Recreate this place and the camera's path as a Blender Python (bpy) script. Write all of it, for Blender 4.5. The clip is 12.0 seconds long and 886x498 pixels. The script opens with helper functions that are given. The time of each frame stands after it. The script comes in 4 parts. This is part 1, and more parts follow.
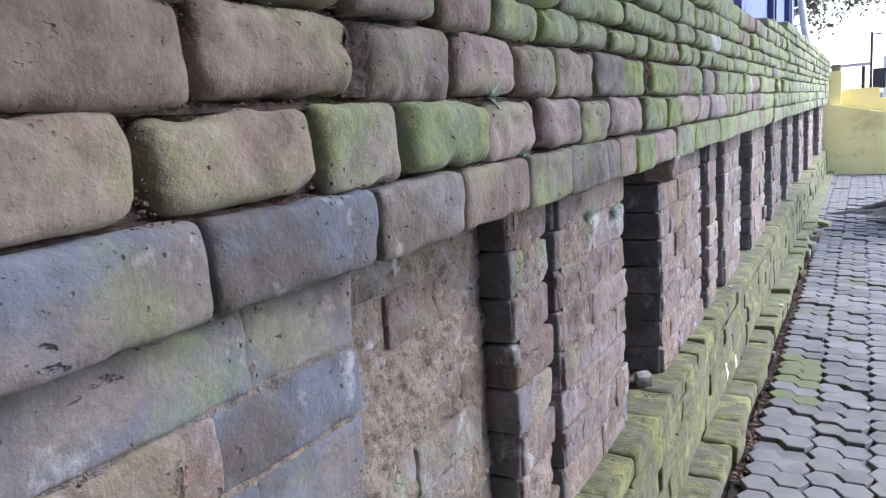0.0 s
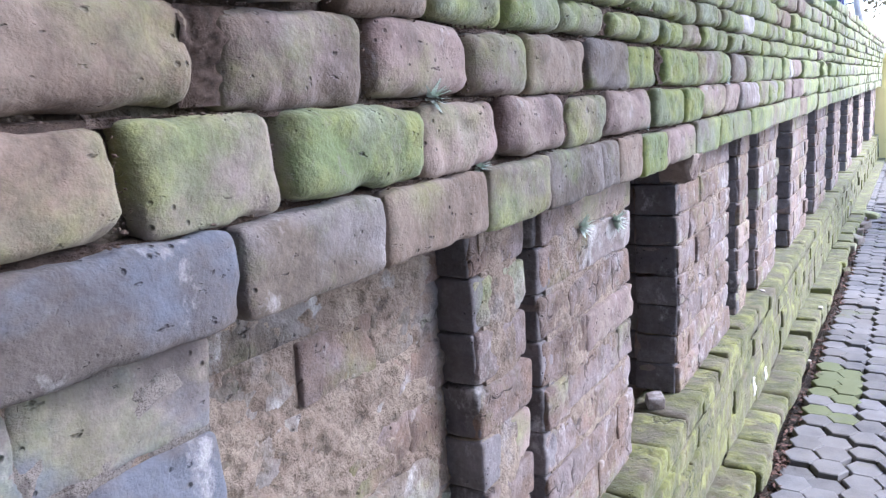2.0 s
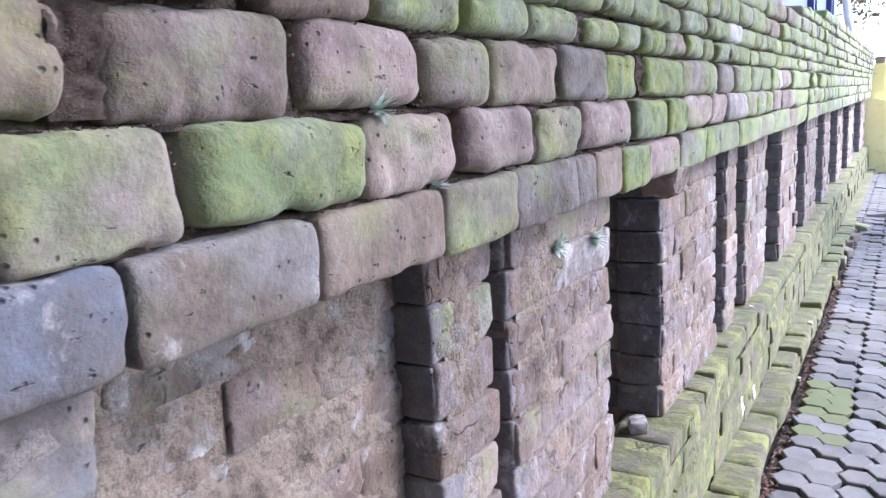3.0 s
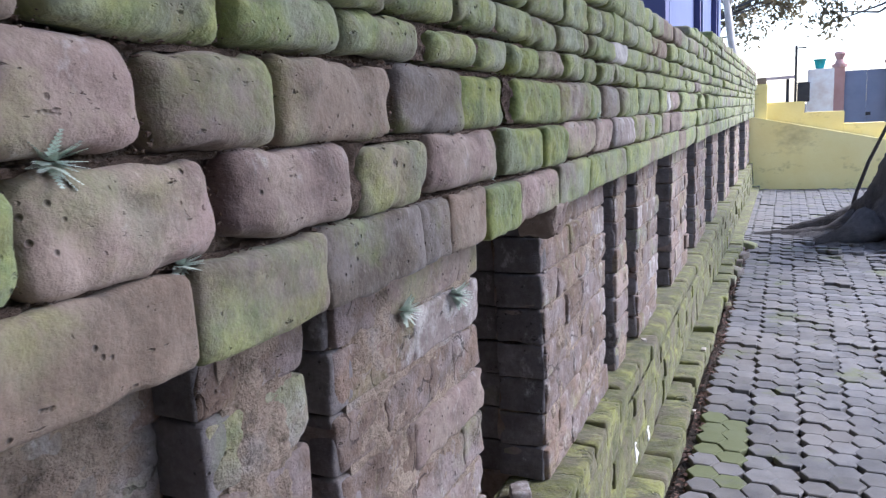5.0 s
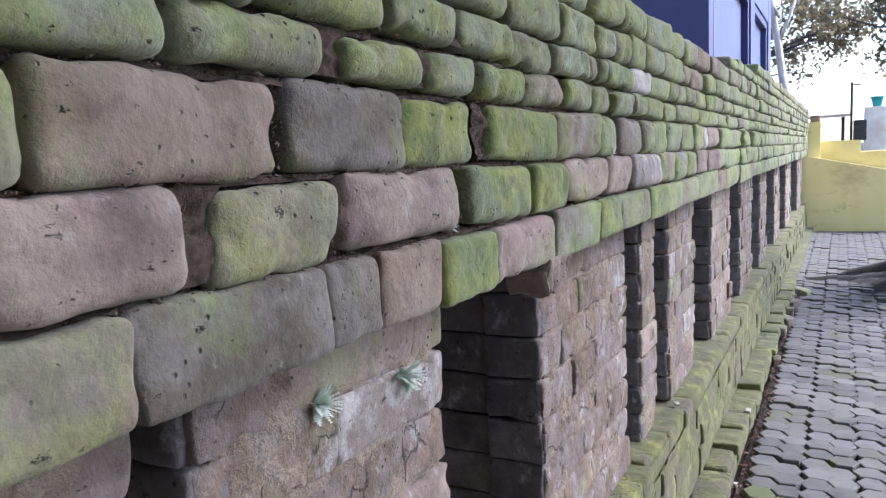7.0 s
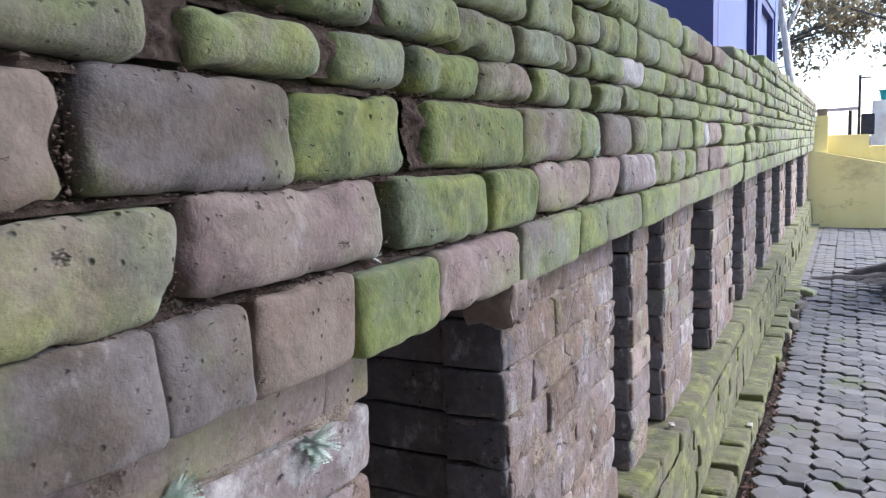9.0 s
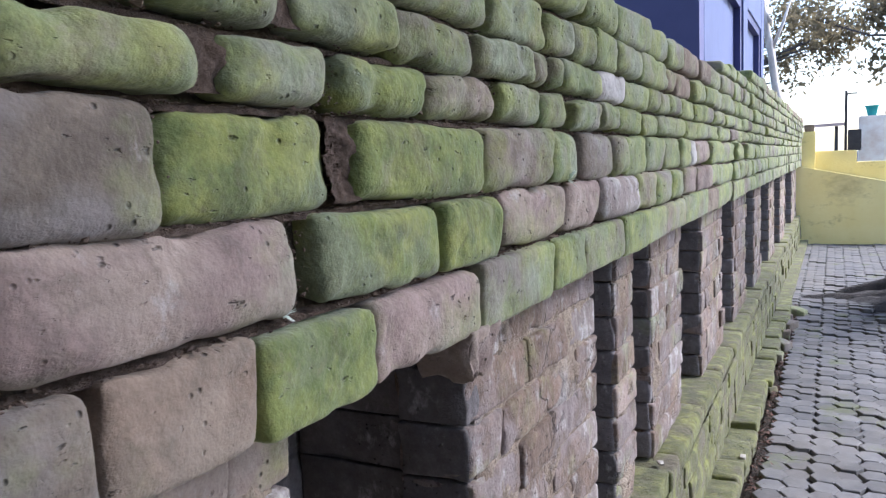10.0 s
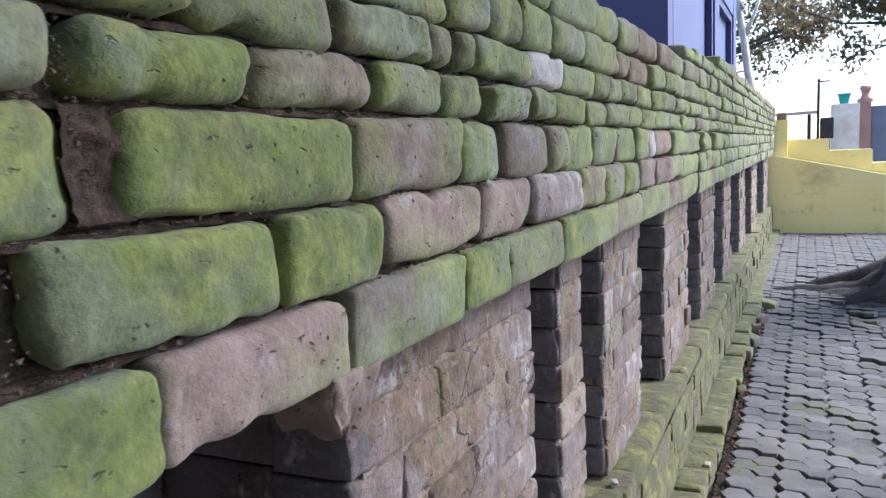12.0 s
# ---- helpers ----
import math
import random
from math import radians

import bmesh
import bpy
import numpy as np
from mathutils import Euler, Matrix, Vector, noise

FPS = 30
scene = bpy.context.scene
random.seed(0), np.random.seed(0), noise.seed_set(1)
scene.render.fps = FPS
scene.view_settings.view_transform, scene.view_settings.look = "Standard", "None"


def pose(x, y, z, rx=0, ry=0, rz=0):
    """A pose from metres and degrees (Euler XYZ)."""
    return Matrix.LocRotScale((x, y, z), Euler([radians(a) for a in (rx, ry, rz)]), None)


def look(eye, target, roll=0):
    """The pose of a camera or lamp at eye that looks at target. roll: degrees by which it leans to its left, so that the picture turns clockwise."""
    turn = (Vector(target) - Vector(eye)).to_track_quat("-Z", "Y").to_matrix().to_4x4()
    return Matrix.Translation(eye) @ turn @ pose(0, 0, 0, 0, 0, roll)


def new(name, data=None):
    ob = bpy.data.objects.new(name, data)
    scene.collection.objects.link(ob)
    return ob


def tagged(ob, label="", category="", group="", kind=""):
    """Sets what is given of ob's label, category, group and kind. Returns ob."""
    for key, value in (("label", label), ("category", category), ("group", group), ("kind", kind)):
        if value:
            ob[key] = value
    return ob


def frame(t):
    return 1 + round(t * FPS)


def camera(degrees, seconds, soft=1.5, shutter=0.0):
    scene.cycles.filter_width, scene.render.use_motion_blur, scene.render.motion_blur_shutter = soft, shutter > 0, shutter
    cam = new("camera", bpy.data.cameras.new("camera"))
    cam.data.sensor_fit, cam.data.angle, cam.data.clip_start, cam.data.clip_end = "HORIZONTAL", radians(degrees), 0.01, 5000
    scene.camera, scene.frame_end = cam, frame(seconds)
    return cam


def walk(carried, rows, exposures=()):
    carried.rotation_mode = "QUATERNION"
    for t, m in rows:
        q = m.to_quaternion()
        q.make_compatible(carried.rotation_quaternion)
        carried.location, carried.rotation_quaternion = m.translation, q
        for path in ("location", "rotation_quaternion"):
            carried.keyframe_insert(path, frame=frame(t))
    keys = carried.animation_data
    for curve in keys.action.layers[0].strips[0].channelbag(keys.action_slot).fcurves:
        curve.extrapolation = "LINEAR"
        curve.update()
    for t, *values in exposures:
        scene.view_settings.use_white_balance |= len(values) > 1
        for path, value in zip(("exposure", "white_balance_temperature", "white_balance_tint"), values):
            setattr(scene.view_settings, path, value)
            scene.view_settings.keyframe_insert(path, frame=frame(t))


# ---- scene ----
cam = camera(60.0, 12.0, soft=1.3, shutter=0.25)
PATH = [
    (0, (-0.034, -0.082, 1.266), (-0.988, 1.644, 0.932), -3.8),
    (0.5, (-0.033, -0.017, 1.263), (-0.998, 1.702, 0.927), -3.9),
    (1, (-0.032, 0.06, 1.266), (-1.034, 1.759, 0.934), -3.8),
    (1.5, (-0.025, 0.128, 1.283), (-1.053, 1.812, 0.949), -2.9),
    (2, (-0.023, 0.188, 1.288), (-1.064, 1.854, 0.911), -3.6),
    (2.5, (-0.029, 0.244, 1.29), (-1.067, 1.909, 0.901), -3.5),
    (3, (-0.032, 0.299, 1.29), (-1.056, 1.979, 0.931), -3.2),
    (3.2, (-0.039, 0.335, 1.286), (-1.04, 2.033, 0.951), -2.9),
    (4.8, (-0.06, 0.588, 1.307), (-0.888, 2.378, 0.977), -3.1),
    (5, (-0.064, 0.611, 1.309), (-0.874, 2.41, 0.975), -2.8),
    (5.5, (-0.061, 0.678, 1.303), (-0.844, 2.491, 0.989), -2.8),
    (6, (-0.06, 0.76, 1.293), (-0.846, 2.577, 1.007), -2.9),
    (6.5, (-0.057, 0.838, 1.292), (-0.916, 2.626, 1.036), -2.1),
    (7, (-0.054, 0.921, 1.3), (-0.974, 2.681, 1.066), -2.5),
    (7.2, (-0.04, 0.945, 1.309), (-0.983, 2.694, 1.082), -1.5),
    (9, (-0.077, 1.168, 1.316), (-1.005, 2.921, 1.06), -2.2),
    (9.5, (-0.098, 1.261, 1.317), (-1.028, 3.016, 1.079), -2.5),
    (10, (-0.103, 1.335, 1.327), (-1.008, 3.105, 1.112), -2.4),
    (10.5, (-0.102, 1.386, 1.335), (-0.992, 3.162, 1.105), -2.2),
    (11, (-0.097, 1.438, 1.34), (-0.981, 3.214, 1.083), -2.7),
    (11.5, (-0.093, 1.501, 1.337), (-0.978, 3.277, 1.086), -3.2),
    (12, (-0.088, 1.582, 1.334), (-0.942, 3.373, 1.087), -2.5),
]
walk(cam, [(t, look(eye, target, roll)) for t, eye, target, roll in PATH], exposures=[(0.0, 2.02, 5750, 16), (1.0, 2.12, 5720, 16), (2.5, 2.54, 5640, 20), (3.2, 2.5, 5640, 20), (4.8, 1.76, 5850, 18), (8.0, 1.82, 5980, 16), (12.0, 1.6, 6020, 15)])

# ---- light ----
SUN_ELEVATION, SUN_FROM = 42.0, 60.0      # degrees; the bearing is measured from +y towards +x
world = bpy.data.worlds.new("world")
scene.world = world
world.use_nodes = True
sky = world.node_tree.nodes.new("ShaderNodeTexSky")
sky.sky_type, sky.sun_disc = "NISHITA", False
sky.sun_elevation, sky.sun_rotation = radians(SUN_ELEVATION), radians(SUN_FROM)
sky.air_density, sky.dust_density = 1.0, 1.2
world.node_tree.links.new(sky.outputs[0], world.node_tree.nodes["Background"].inputs[0])
world.node_tree.nodes["Background"].inputs[1].default_value = 0.15
sun = new("sun", bpy.data.lights.new("sun", "SUN"))
sun.data.energy, sun.data.angle, sun.data.color = 2.4, radians(18), (1.0, 0.97, 0.92)
sx, sy = math.sin(radians(SUN_FROM)), math.cos(radians(SUN_FROM))
sun.matrix_world = look((20 * sx, 20 * sy, 20 * math.tan(radians(SUN_ELEVATION))), (0, 0, 0))


# ---- materials ----
class Mat:
    """A node material with short calls for its nodes."""

    def __init__(self, name, rough=0.9, metal=0.0):
        self.mat = bpy.data.materials.new(name)
        self.mat.use_nodes = True
        self.nodes, self.links = self.mat.node_tree.nodes, self.mat.node_tree.links
        self.bsdf = self.nodes["Principled BSDF"]
        self.bsdf.inputs["Roughness"].default_value = rough
        self.bsdf.inputs["Metallic"].default_value = metal
        self.bsdf.inputs["Specular IOR Level"].default_value = 0.3
        self.place = self.nodes.new("ShaderNodeNewGeometry").outputs["Position"]
        self.each = self.nodes.new("ShaderNodeObjectInfo").outputs["Random"]
        self.height = None

    def link(self, a, b):
        if isinstance(a, (int, float)):
            b.default_value = a
        elif isinstance(a, tuple):
            b.default_value = (*a, 1.0) if len(a) == 3 else a
        else:
            self.links.new(a, b)

    def noise(self, scale, detail=4.0, rough=0.6, stretch=None, shift=0.0):
        place = self.place
        if stretch or shift:
            m = self.nodes.new("ShaderNodeMapping")
            m.inputs["Scale"].default_value = stretch or (1, 1, 1)
            m.inputs["Location"].default_value = (shift, shift * 0.7, shift * 1.3)
            self.link(place, m.inputs["Vector"])
            place = m.outputs[0]
        n = self.nodes.new("ShaderNodeTexNoise")
        self.link(place, n.inputs["Vector"])
        n.inputs["Scale"].default_value, n.inputs["Detail"].default_value, n.inputs["Roughness"].default_value = scale, detail, rough
        return n.outputs["Fac"]

    def cells(self, scale):
        n = self.nodes.new("ShaderNodeTexVoronoi")
        self.link(self.place, n.inputs["Vector"])
        n.inputs["Scale"].default_value = scale
        return n.outputs["Distance"]

    def edges(self, scale):
        warp = self.nodes.new("ShaderNodeTexNoise")
        self.link(self.place, warp.inputs["Vector"])
        warp.inputs["Scale"].default_value, warp.inputs["Detail"].default_value = 18.0, 4.0
        both = self.nodes.new("ShaderNodeVectorMath")
        both.operation = "MULTIPLY_ADD"
        self.link(warp.outputs["Color"], both.inputs[0])
        both.inputs[1].default_value = (0.09, 0.09, 0.09)
        self.link(self.place, both.inputs[2])
        n = self.nodes.new("ShaderNodeTexVoronoi")
        n.feature = "DISTANCE_TO_EDGE"
        self.link(both.outputs[0], n.inputs["Vector"])
        n.inputs["Scale"].default_value = scale
        return n.outputs["Distance"]

    def step(self, value, low, high):
        n = self.nodes.new("ShaderNodeMapRange")
        self.link(value, n.inputs["Value"])
        self.link(low, n.inputs["From Min"])
        self.link(high, n.inputs["From Max"])
        return n.outputs[0]

    def math(self, kind, a, b):
        n = self.nodes.new("ShaderNodeMath")
        n.operation = kind
        self.link(a, n.inputs[0])
        self.link(b, n.inputs[1])
        return n.outputs[0]

    def mix(self, fac, a, b, blend="MIX"):
        n = self.nodes.new("ShaderNodeMix")
        n.data_type, n.blend_type = "RGBA", blend
        self.link(fac, n.inputs[0])
        self.link(a, n.inputs[6])
        self.link(b, n.inputs[7])
        return n.outputs[2]

    def value(self, colour, amount):
        n = self.nodes.new("ShaderNodeHueSaturation")
        self.link(colour, n.inputs["Color"])
        self.link(amount, n.inputs["Value"])
        return n.outputs[0]

    def bump(self, height, strength, distance):
        n = self.nodes.new("ShaderNodeBump")
        n.inputs["Strength"].default_value, n.inputs["Distance"].default_value = strength, distance
        self.link(height, n.inputs["Height"])
        if self.height:
            self.link(self.height, n.inputs["Normal"])
        self.height = n.outputs[0]

    def done(self, colour):
        self.link(colour, self.bsdf.inputs["Base Color"])
        if self.height:
            self.link(self.height, self.bsdf.inputs["Normal"])
        return self.mat


MOSS, MOSS_DARK, MOSS_GREY, MOSS_YELLOW = (0.36, 0.425, 0.135), (0.205, 0.29, 0.10), (0.32, 0.38, 0.245), (0.41, 0.44, 0.118)


def brick_material(name, pale, deep, moss, moss_shift=0.0, white=0.0, relief=1.0, stain=None, greens=None, cracks=0.0):
    """Weathered clay brick; moss runs from 0 (bare) to 1 (overgrown)."""
    m = Mat(name, 0.92)
    base = m.mix(m.step(m.noise(11, 5), 0.3, 0.7), deep, pale)
    base = m.mix(m.step(m.noise(55, 4, 0.7), 0.42, 0.72), base, m.value(base, 1.2))
    base = m.mix(m.step(m.noise(170, 3, 0.75, None, 2.0), 0.42, 0.66), m.value(base, 0.92), m.value(base, 1.06))
    base = m.mix(m.math("MULTIPLY", m.step(m.noise(17, 5, 0.7, (1, 1, 0.6), 13.0), 0.52, 0.66), 0.5), base, m.value(base, 0.62))
    base = m.value(base, m.step(m.each, -1.6, 1.1))
    if stain:
        base = m.mix(m.math("MULTIPLY", m.step(m.noise(6, 5, 0.6, (1, 1, 1.5), 17.0), 0.44, 0.6), 0.75), base, stain)
    if white:
        chalk = m.step(m.noise(16, 6, 0.72, (1, 1, 0.75), 4.0), 0.62 - 0.2 * white, 0.76 - 0.2 * white)
        base = m.mix(m.math("MULTIPLY", chalk, 0.75), base, (0.58, 0.56, 0.55))
    base = m.mix(m.math("MULTIPLY", m.step(m.noise(9, 7, 0.72, None, 31.0), 0.44, 0.68), 0.5), base, m.value(base, 0.58))
    base = m.mix(m.math("MULTIPLY", m.step(m.noise(75, 4, 0.7, None, 6.0), 0.60, 0.74), 0.4), base, m.value(base, 1.5))
    light_green, dark_green, grey_green = greens or (MOSS, MOSS_DARK, MOSS_GREY)
    if moss:
        patch = m.math("ADD", m.noise(6.0, 7, 0.62, None, moss_shift), m.math("MULTIPLY", m.math("SUBTRACT", m.each, 0.5), 0.14))
        edge = 0.70 - 0.42 * moss
        mask = m.step(patch, edge - 0.08, edge + 0.11)
        mask = m.math("MULTIPLY", mask, m.step(m.noise(48, 5, 0.7), 0.15, 0.44))
        green = m.mix(m.step(m.noise(13, 6, 0.66, None, 9.0), 0.40, 0.60), dark_green, light_green)
        green = m.mix(m.step(m.noise(7, 5, 0.6, None, 21.0), 0.5, 0.62), green, grey_green)
        green = m.mix(m.math("MULTIPLY", m.step(m.noise(10, 5, 0.6, None, 61.0), 0.53, 0.64), 0.6), green, MOSS_YELLOW)
        green = m.value(green, m.step(m.noise(110, 4, 0.7), -0.45, 0.72))
        base = m.mix(m.math("MULTIPLY", mask, min(0.9, 0.45 + 0.40 * moss)), base, green)
    base = m.mix(m.math("MULTIPLY", m.step(m.noise(15, 8, 0.76, None, 71.0), 0.49, 0.64), 0.5), base, m.mix(0.6, m.value(base, 0.5), (0.10, 0.085, 0.065)))
    base = m.mix(m.math("MULTIPLY", m.step(m.noise(34, 6, 0.75, None, 83.0), 0.56, 0.68), 0.4), base, m.value(base, 1.45))
    pits = m.math("MAXIMUM", m.step(m.cells(64), 0.05, 0.19), m.step(m.noise(13, 4, 0.6, None, 40.0), 0.60, 0.55))
    nicks = m.step(m.noise(48, 3, 0.6, (1, 0.7, 1.4), 3.0), 0.235, 0.33)
    specks = m.step(m.noise(85, 3, 0.6, (1, 0.55, 1.3), 5.0), 0.215, 0.30)
    holes = m.math("MINIMUM", m.math("MINIMUM", pits, specks), nicks)
    if cracks:
        split = m.step(m.edges(9.0), 0.006, 0.03)
        split = m.math("MAXIMUM", split, m.step(m.noise(5, 4, 0.6, None, 50.0), 0.62 - 0.2 * cracks, 0.56 - 0.2 * cracks))
        holes = m.math("MINIMUM", holes, m.math("MAXIMUM", split, 0.25))
    base = m.mix(holes, m.value(base, 0.32), base)
    m.bump(m.noise(17, 6, 0.66), 0.6 * relief, 0.012)
    m.bump(m.noise(50, 5, 0.65), 0.45 * relief, 0.007)
    m.bsdf.inputs["Diffuse Roughness"].default_value = 0.4
    m.bsdf.inputs["Sheen Weight"].default_value = 0.04 + 0.12 * moss
    m.bsdf.inputs["Sheen Roughness"].default_value = 0.45
    m.bump(holes, 0.9, 0.006)
    return m.done(base)


BRICK = {
    "b": brick_material("brown_brick", (0.35, 0.268, 0.21), (0.245, 0.18, 0.14), 0.22, 0.0, 0.0, 1.0, (0.30, 0.245, 0.20)),
    "n": brick_material("grey_brick", (0.305, 0.252, 0.208), (0.205, 0.168, 0.138), 0.38, 0.0, 0.1, 1.0, (0.265, 0.245, 0.245)),
    "p": brick_material("pink_brick", (0.425, 0.322, 0.295), (0.298, 0.219, 0.202), 0.28, 2.0, 0.12, 1.0, (0.37, 0.30, 0.255)),
    "u": brick_material("slate_brick", (0.285, 0.245, 0.22), (0.2, 0.172, 0.163), 0.12, 5.0, 0.16, 1.0, (0.155, 0.178, 0.228)),
    "m": brick_material("half_mossy_brick", (0.342, 0.271, 0.223), (0.237, 0.18, 0.152), 0.49, 1.0, 0.0, 1.0, (0.31, 0.255, 0.25)),
    "g": brick_material("mossy_brick", (0.336, 0.289, 0.236), (0.231, 0.194, 0.163), 0.74, 3.0, 0.0, 1.0, (0.28, 0.25, 0.24)),
    "G": brick_material("bright_mossy_brick", (0.28, 0.25, 0.17), (0.2, 0.18, 0.12), 0.92, 6.0, greens=((0.28, 0.335, 0.09), (0.15, 0.215, 0.065), (0.225, 0.275, 0.16))),
    "w": brick_material("chalky_brick", (0.42, 0.36, 0.34), (0.31, 0.25, 0.24), 0.12, 2.0, 0.6),
    "s": brick_material("pier_brick", (0.335, 0.24, 0.19), (0.185, 0.132, 0.106), 0.14, 4.0, 0.30, 1.6, (0.275, 0.235, 0.235), None, 0.2),
    "r": brick_material("rubble_brick", (0.35, 0.29, 0.23), (0.225, 0.18, 0.145), 0.2, 7.0, 0.36, 1.9, (0.31, 0.29, 0.28), None, 0.22),
    "y": brick_material("yellow_mossy_brick", (0.25, 0.21, 0.155), (0.165, 0.14, 0.1), 0.84, 12.0, 0.0, 1.2, None, ((0.182, 0.20, 0.05), (0.095, 0.11, 0.032), (0.14, 0.13, 0.074)), 0.1),
    "W": brick_material("whitewashed_brick", (0.5, 0.46, 0.44), (0.38, 0.34, 0.32), 0.1, 2.0, 1.4),
    # bluish grey that puts the shade of slots and opening into the brick colour
    "k": brick_material("shade_grey_brick", (0.29, 0.262, 0.265), (0.17, 0.158, 0.167), 0.05, 8.0, 0.2),
}


def mortar_material():
    m = Mat("old_lime_mortar", 0.97)
    c = m.mix(m.step(m.noise(30, 5, 0.7), 0.35, 0.7), (0.05, 0.04, 0.033), (0.15, 0.117, 0.094))
    c = m.mix(m.step(m.noise(6, 4), 0.5, 0.66), c, (0.05, 0.052, 0.028))
    m.bump(m.noise(70, 5, 0.75), 0.9, 0.012)
    m.bump(m.cells(120), 0.5, 0.006)
    return m.done(c)


def render_material(name, low, high):
    m = Mat(name, 0.95)
    c = m.mix(m.step(m.noise(9, 6, 0.7), 0.32, 0.68), low, high)
    c = m.mix(m.math("MULTIPLY", m.step(m.noise(5, 5, 0.65, None, 3.0), 0.55, 0.68), 0.6), c, (0.30, 0.30, 0.32))
    c = m.mix(m.step(m.noise(40, 5, 0.75), 0.35, 0.5), m.value(c, 0.55), c)
    m.bump(m.noise(22, 6, 0.7), 1.0, 0.02)
    m.bump(m.noise(110, 4, 0.75), 0.8, 0.006)
    return m.done(c)


def paver_material(name, moss):
    m = Mat(name, 0.85)
    c = m.mix(m.step(m.noise(9, 5), 0.3, 0.7), (0.13, 0.13, 0.137), (0.21, 0.209, 0.216))
    c = m.value(c, m.step(m.each, -1.5, 1.15))
    c = m.mix(m.math("MULTIPLY", m.step(m.noise(3.5, 6, 0.7, None, 2.0), 0.5, 0.68), 0.5), c, m.value(c, 0.62))
    c = m.mix(m.step(m.noise(180, 3, 0.7), 0.5, 0.75), c, m.value(c, 0.8))
    c = m.mix(m.math("MULTIPLY", m.step(m.noise(1.9, 6, 0.7, None, 23.0), 0.42, 0.62), 0.4), c, (0.195, 0.178, 0.16))
    stain = m.step(m.noise(2.6, 6, 0.7, None, 11.0), 0.57 - 0.3 * moss, 0.66 - 0.3 * moss)
    c = m.mix(m.math("MULTIPLY", stain, 0.6 + 0.2 * moss), c, (0.115, 0.135, 0.05))
    m.bump(m.noise(220, 4, 0.7), 0.35, 0.003)
    m.bump(m.noise(20, 3), 0.25, 0.008)
    return m.done(c)


def plain_material(name, low, high, scale=8.0, rough=0.85, relief=0.25, stretch=None, metal=0.0, depth=0.006):
    m = Mat(name, rough, metal)
    c = m.mix(m.step(m.noise(scale, 5, 0.65, stretch), 0.3, 0.7), low, high)
    m.bump(m.noise(scale * 6, 4, 0.7, stretch), relief, depth)
    return m.done(c)


def yellow_material():
    m = Mat("yellow_limewash", 0.8)
    c = m.mix(m.step(m.noise(2.2, 5, 0.6), 0.3, 0.7), (0.85, 0.70, 0.29), (0.90, 0.78, 0.38))
    c = m.mix(m.math("MULTIPLY", m.step(m.noise(3.2, 6, 0.7, (1, 1, 1.6), 5.0), 0.58, 0.72), 0.55), c, (0.36, 0.27, 0.10))
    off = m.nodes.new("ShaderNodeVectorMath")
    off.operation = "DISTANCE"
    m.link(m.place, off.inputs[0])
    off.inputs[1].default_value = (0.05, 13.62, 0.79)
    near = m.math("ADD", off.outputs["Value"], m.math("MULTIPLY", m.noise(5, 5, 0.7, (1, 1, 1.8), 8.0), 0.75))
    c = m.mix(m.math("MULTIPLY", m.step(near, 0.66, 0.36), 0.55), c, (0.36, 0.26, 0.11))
    m.bump(m.noise(25, 5, 0.6), 0.3, 0.01)
    return m.done(c)


RENDER = render_material("crumbling_lime_render", (0.19, 0.143, 0.115), (0.365, 0.30, 0.238))
GREY_RENDER = render_material("grey_lime_mortar", (0.165, 0.145, 0.13), (0.29, 0.262, 0.235))
MORTAR, PAVER, PAVER_MOSSY = mortar_material(), paver_material("concrete_paver", 0.0), paver_material("mossy_concrete_paver", 0.85)
SOIL = plain_material("dark_soil", (0.025, 0.02, 0.016), (0.06, 0.047, 0.038), 25, 0.97, 0.9, None, 0.0, 0.02)
YELLOW = yellow_material()
# one blue house paint in two tones, for its shaded and lit sides
BLUE_SHADE = plain_material("blue_paint_shaded", (0.085, 0.088, 0.20), (0.105, 0.11, 0.24), 1.5, 0.6)
BLUE_LIT = plain_material("blue_paint_lit", (0.085, 0.108, 0.225), (0.108, 0.135, 0.27), 1.5, 0.6)
# stands in for the shade in the reveals of the house bays
NAVY = plain_material("navy_reveal_shade", (0.05, 0.055, 0.14), (0.07, 0.075, 0.18), 4, 0.5)
BARK = plain_material("grey_bark", (0.048, 0.046, 0.05), (0.13, 0.12, 0.122), 7, 0.95, 1.0, (1, 1, 0.35), 0.0, 0.03)
PALE_BARK = plain_material("pale_peeling_bark", (0.42, 0.38, 0.36), (0.74, 0.71, 0.68), 9, 0.9, 0.6, (1, 1, 0.4), 0.0, 0.02)
LEAF = plain_material("dry_green_leaf", (0.06, 0.058, 0.035), (0.14, 0.12, 0.075), 3, 0.6)
def let_through(mat, colour):
    nodes, links = mat.node_tree.nodes, mat.node_tree.links
    thin, both = nodes.new("ShaderNodeBsdfTranslucent"), nodes.new("ShaderNodeMixShader")
    thin.inputs["Color"].default_value = (*colour, 1.0)
    both.inputs[0].default_value = 0.5
    links.new(nodes["Principled BSDF"].outputs[0], both.inputs[1])
    links.new(thin.outputs[0], both.inputs[2])
    links.new(both.outputs[0], nodes["Material Output"].inputs[0])


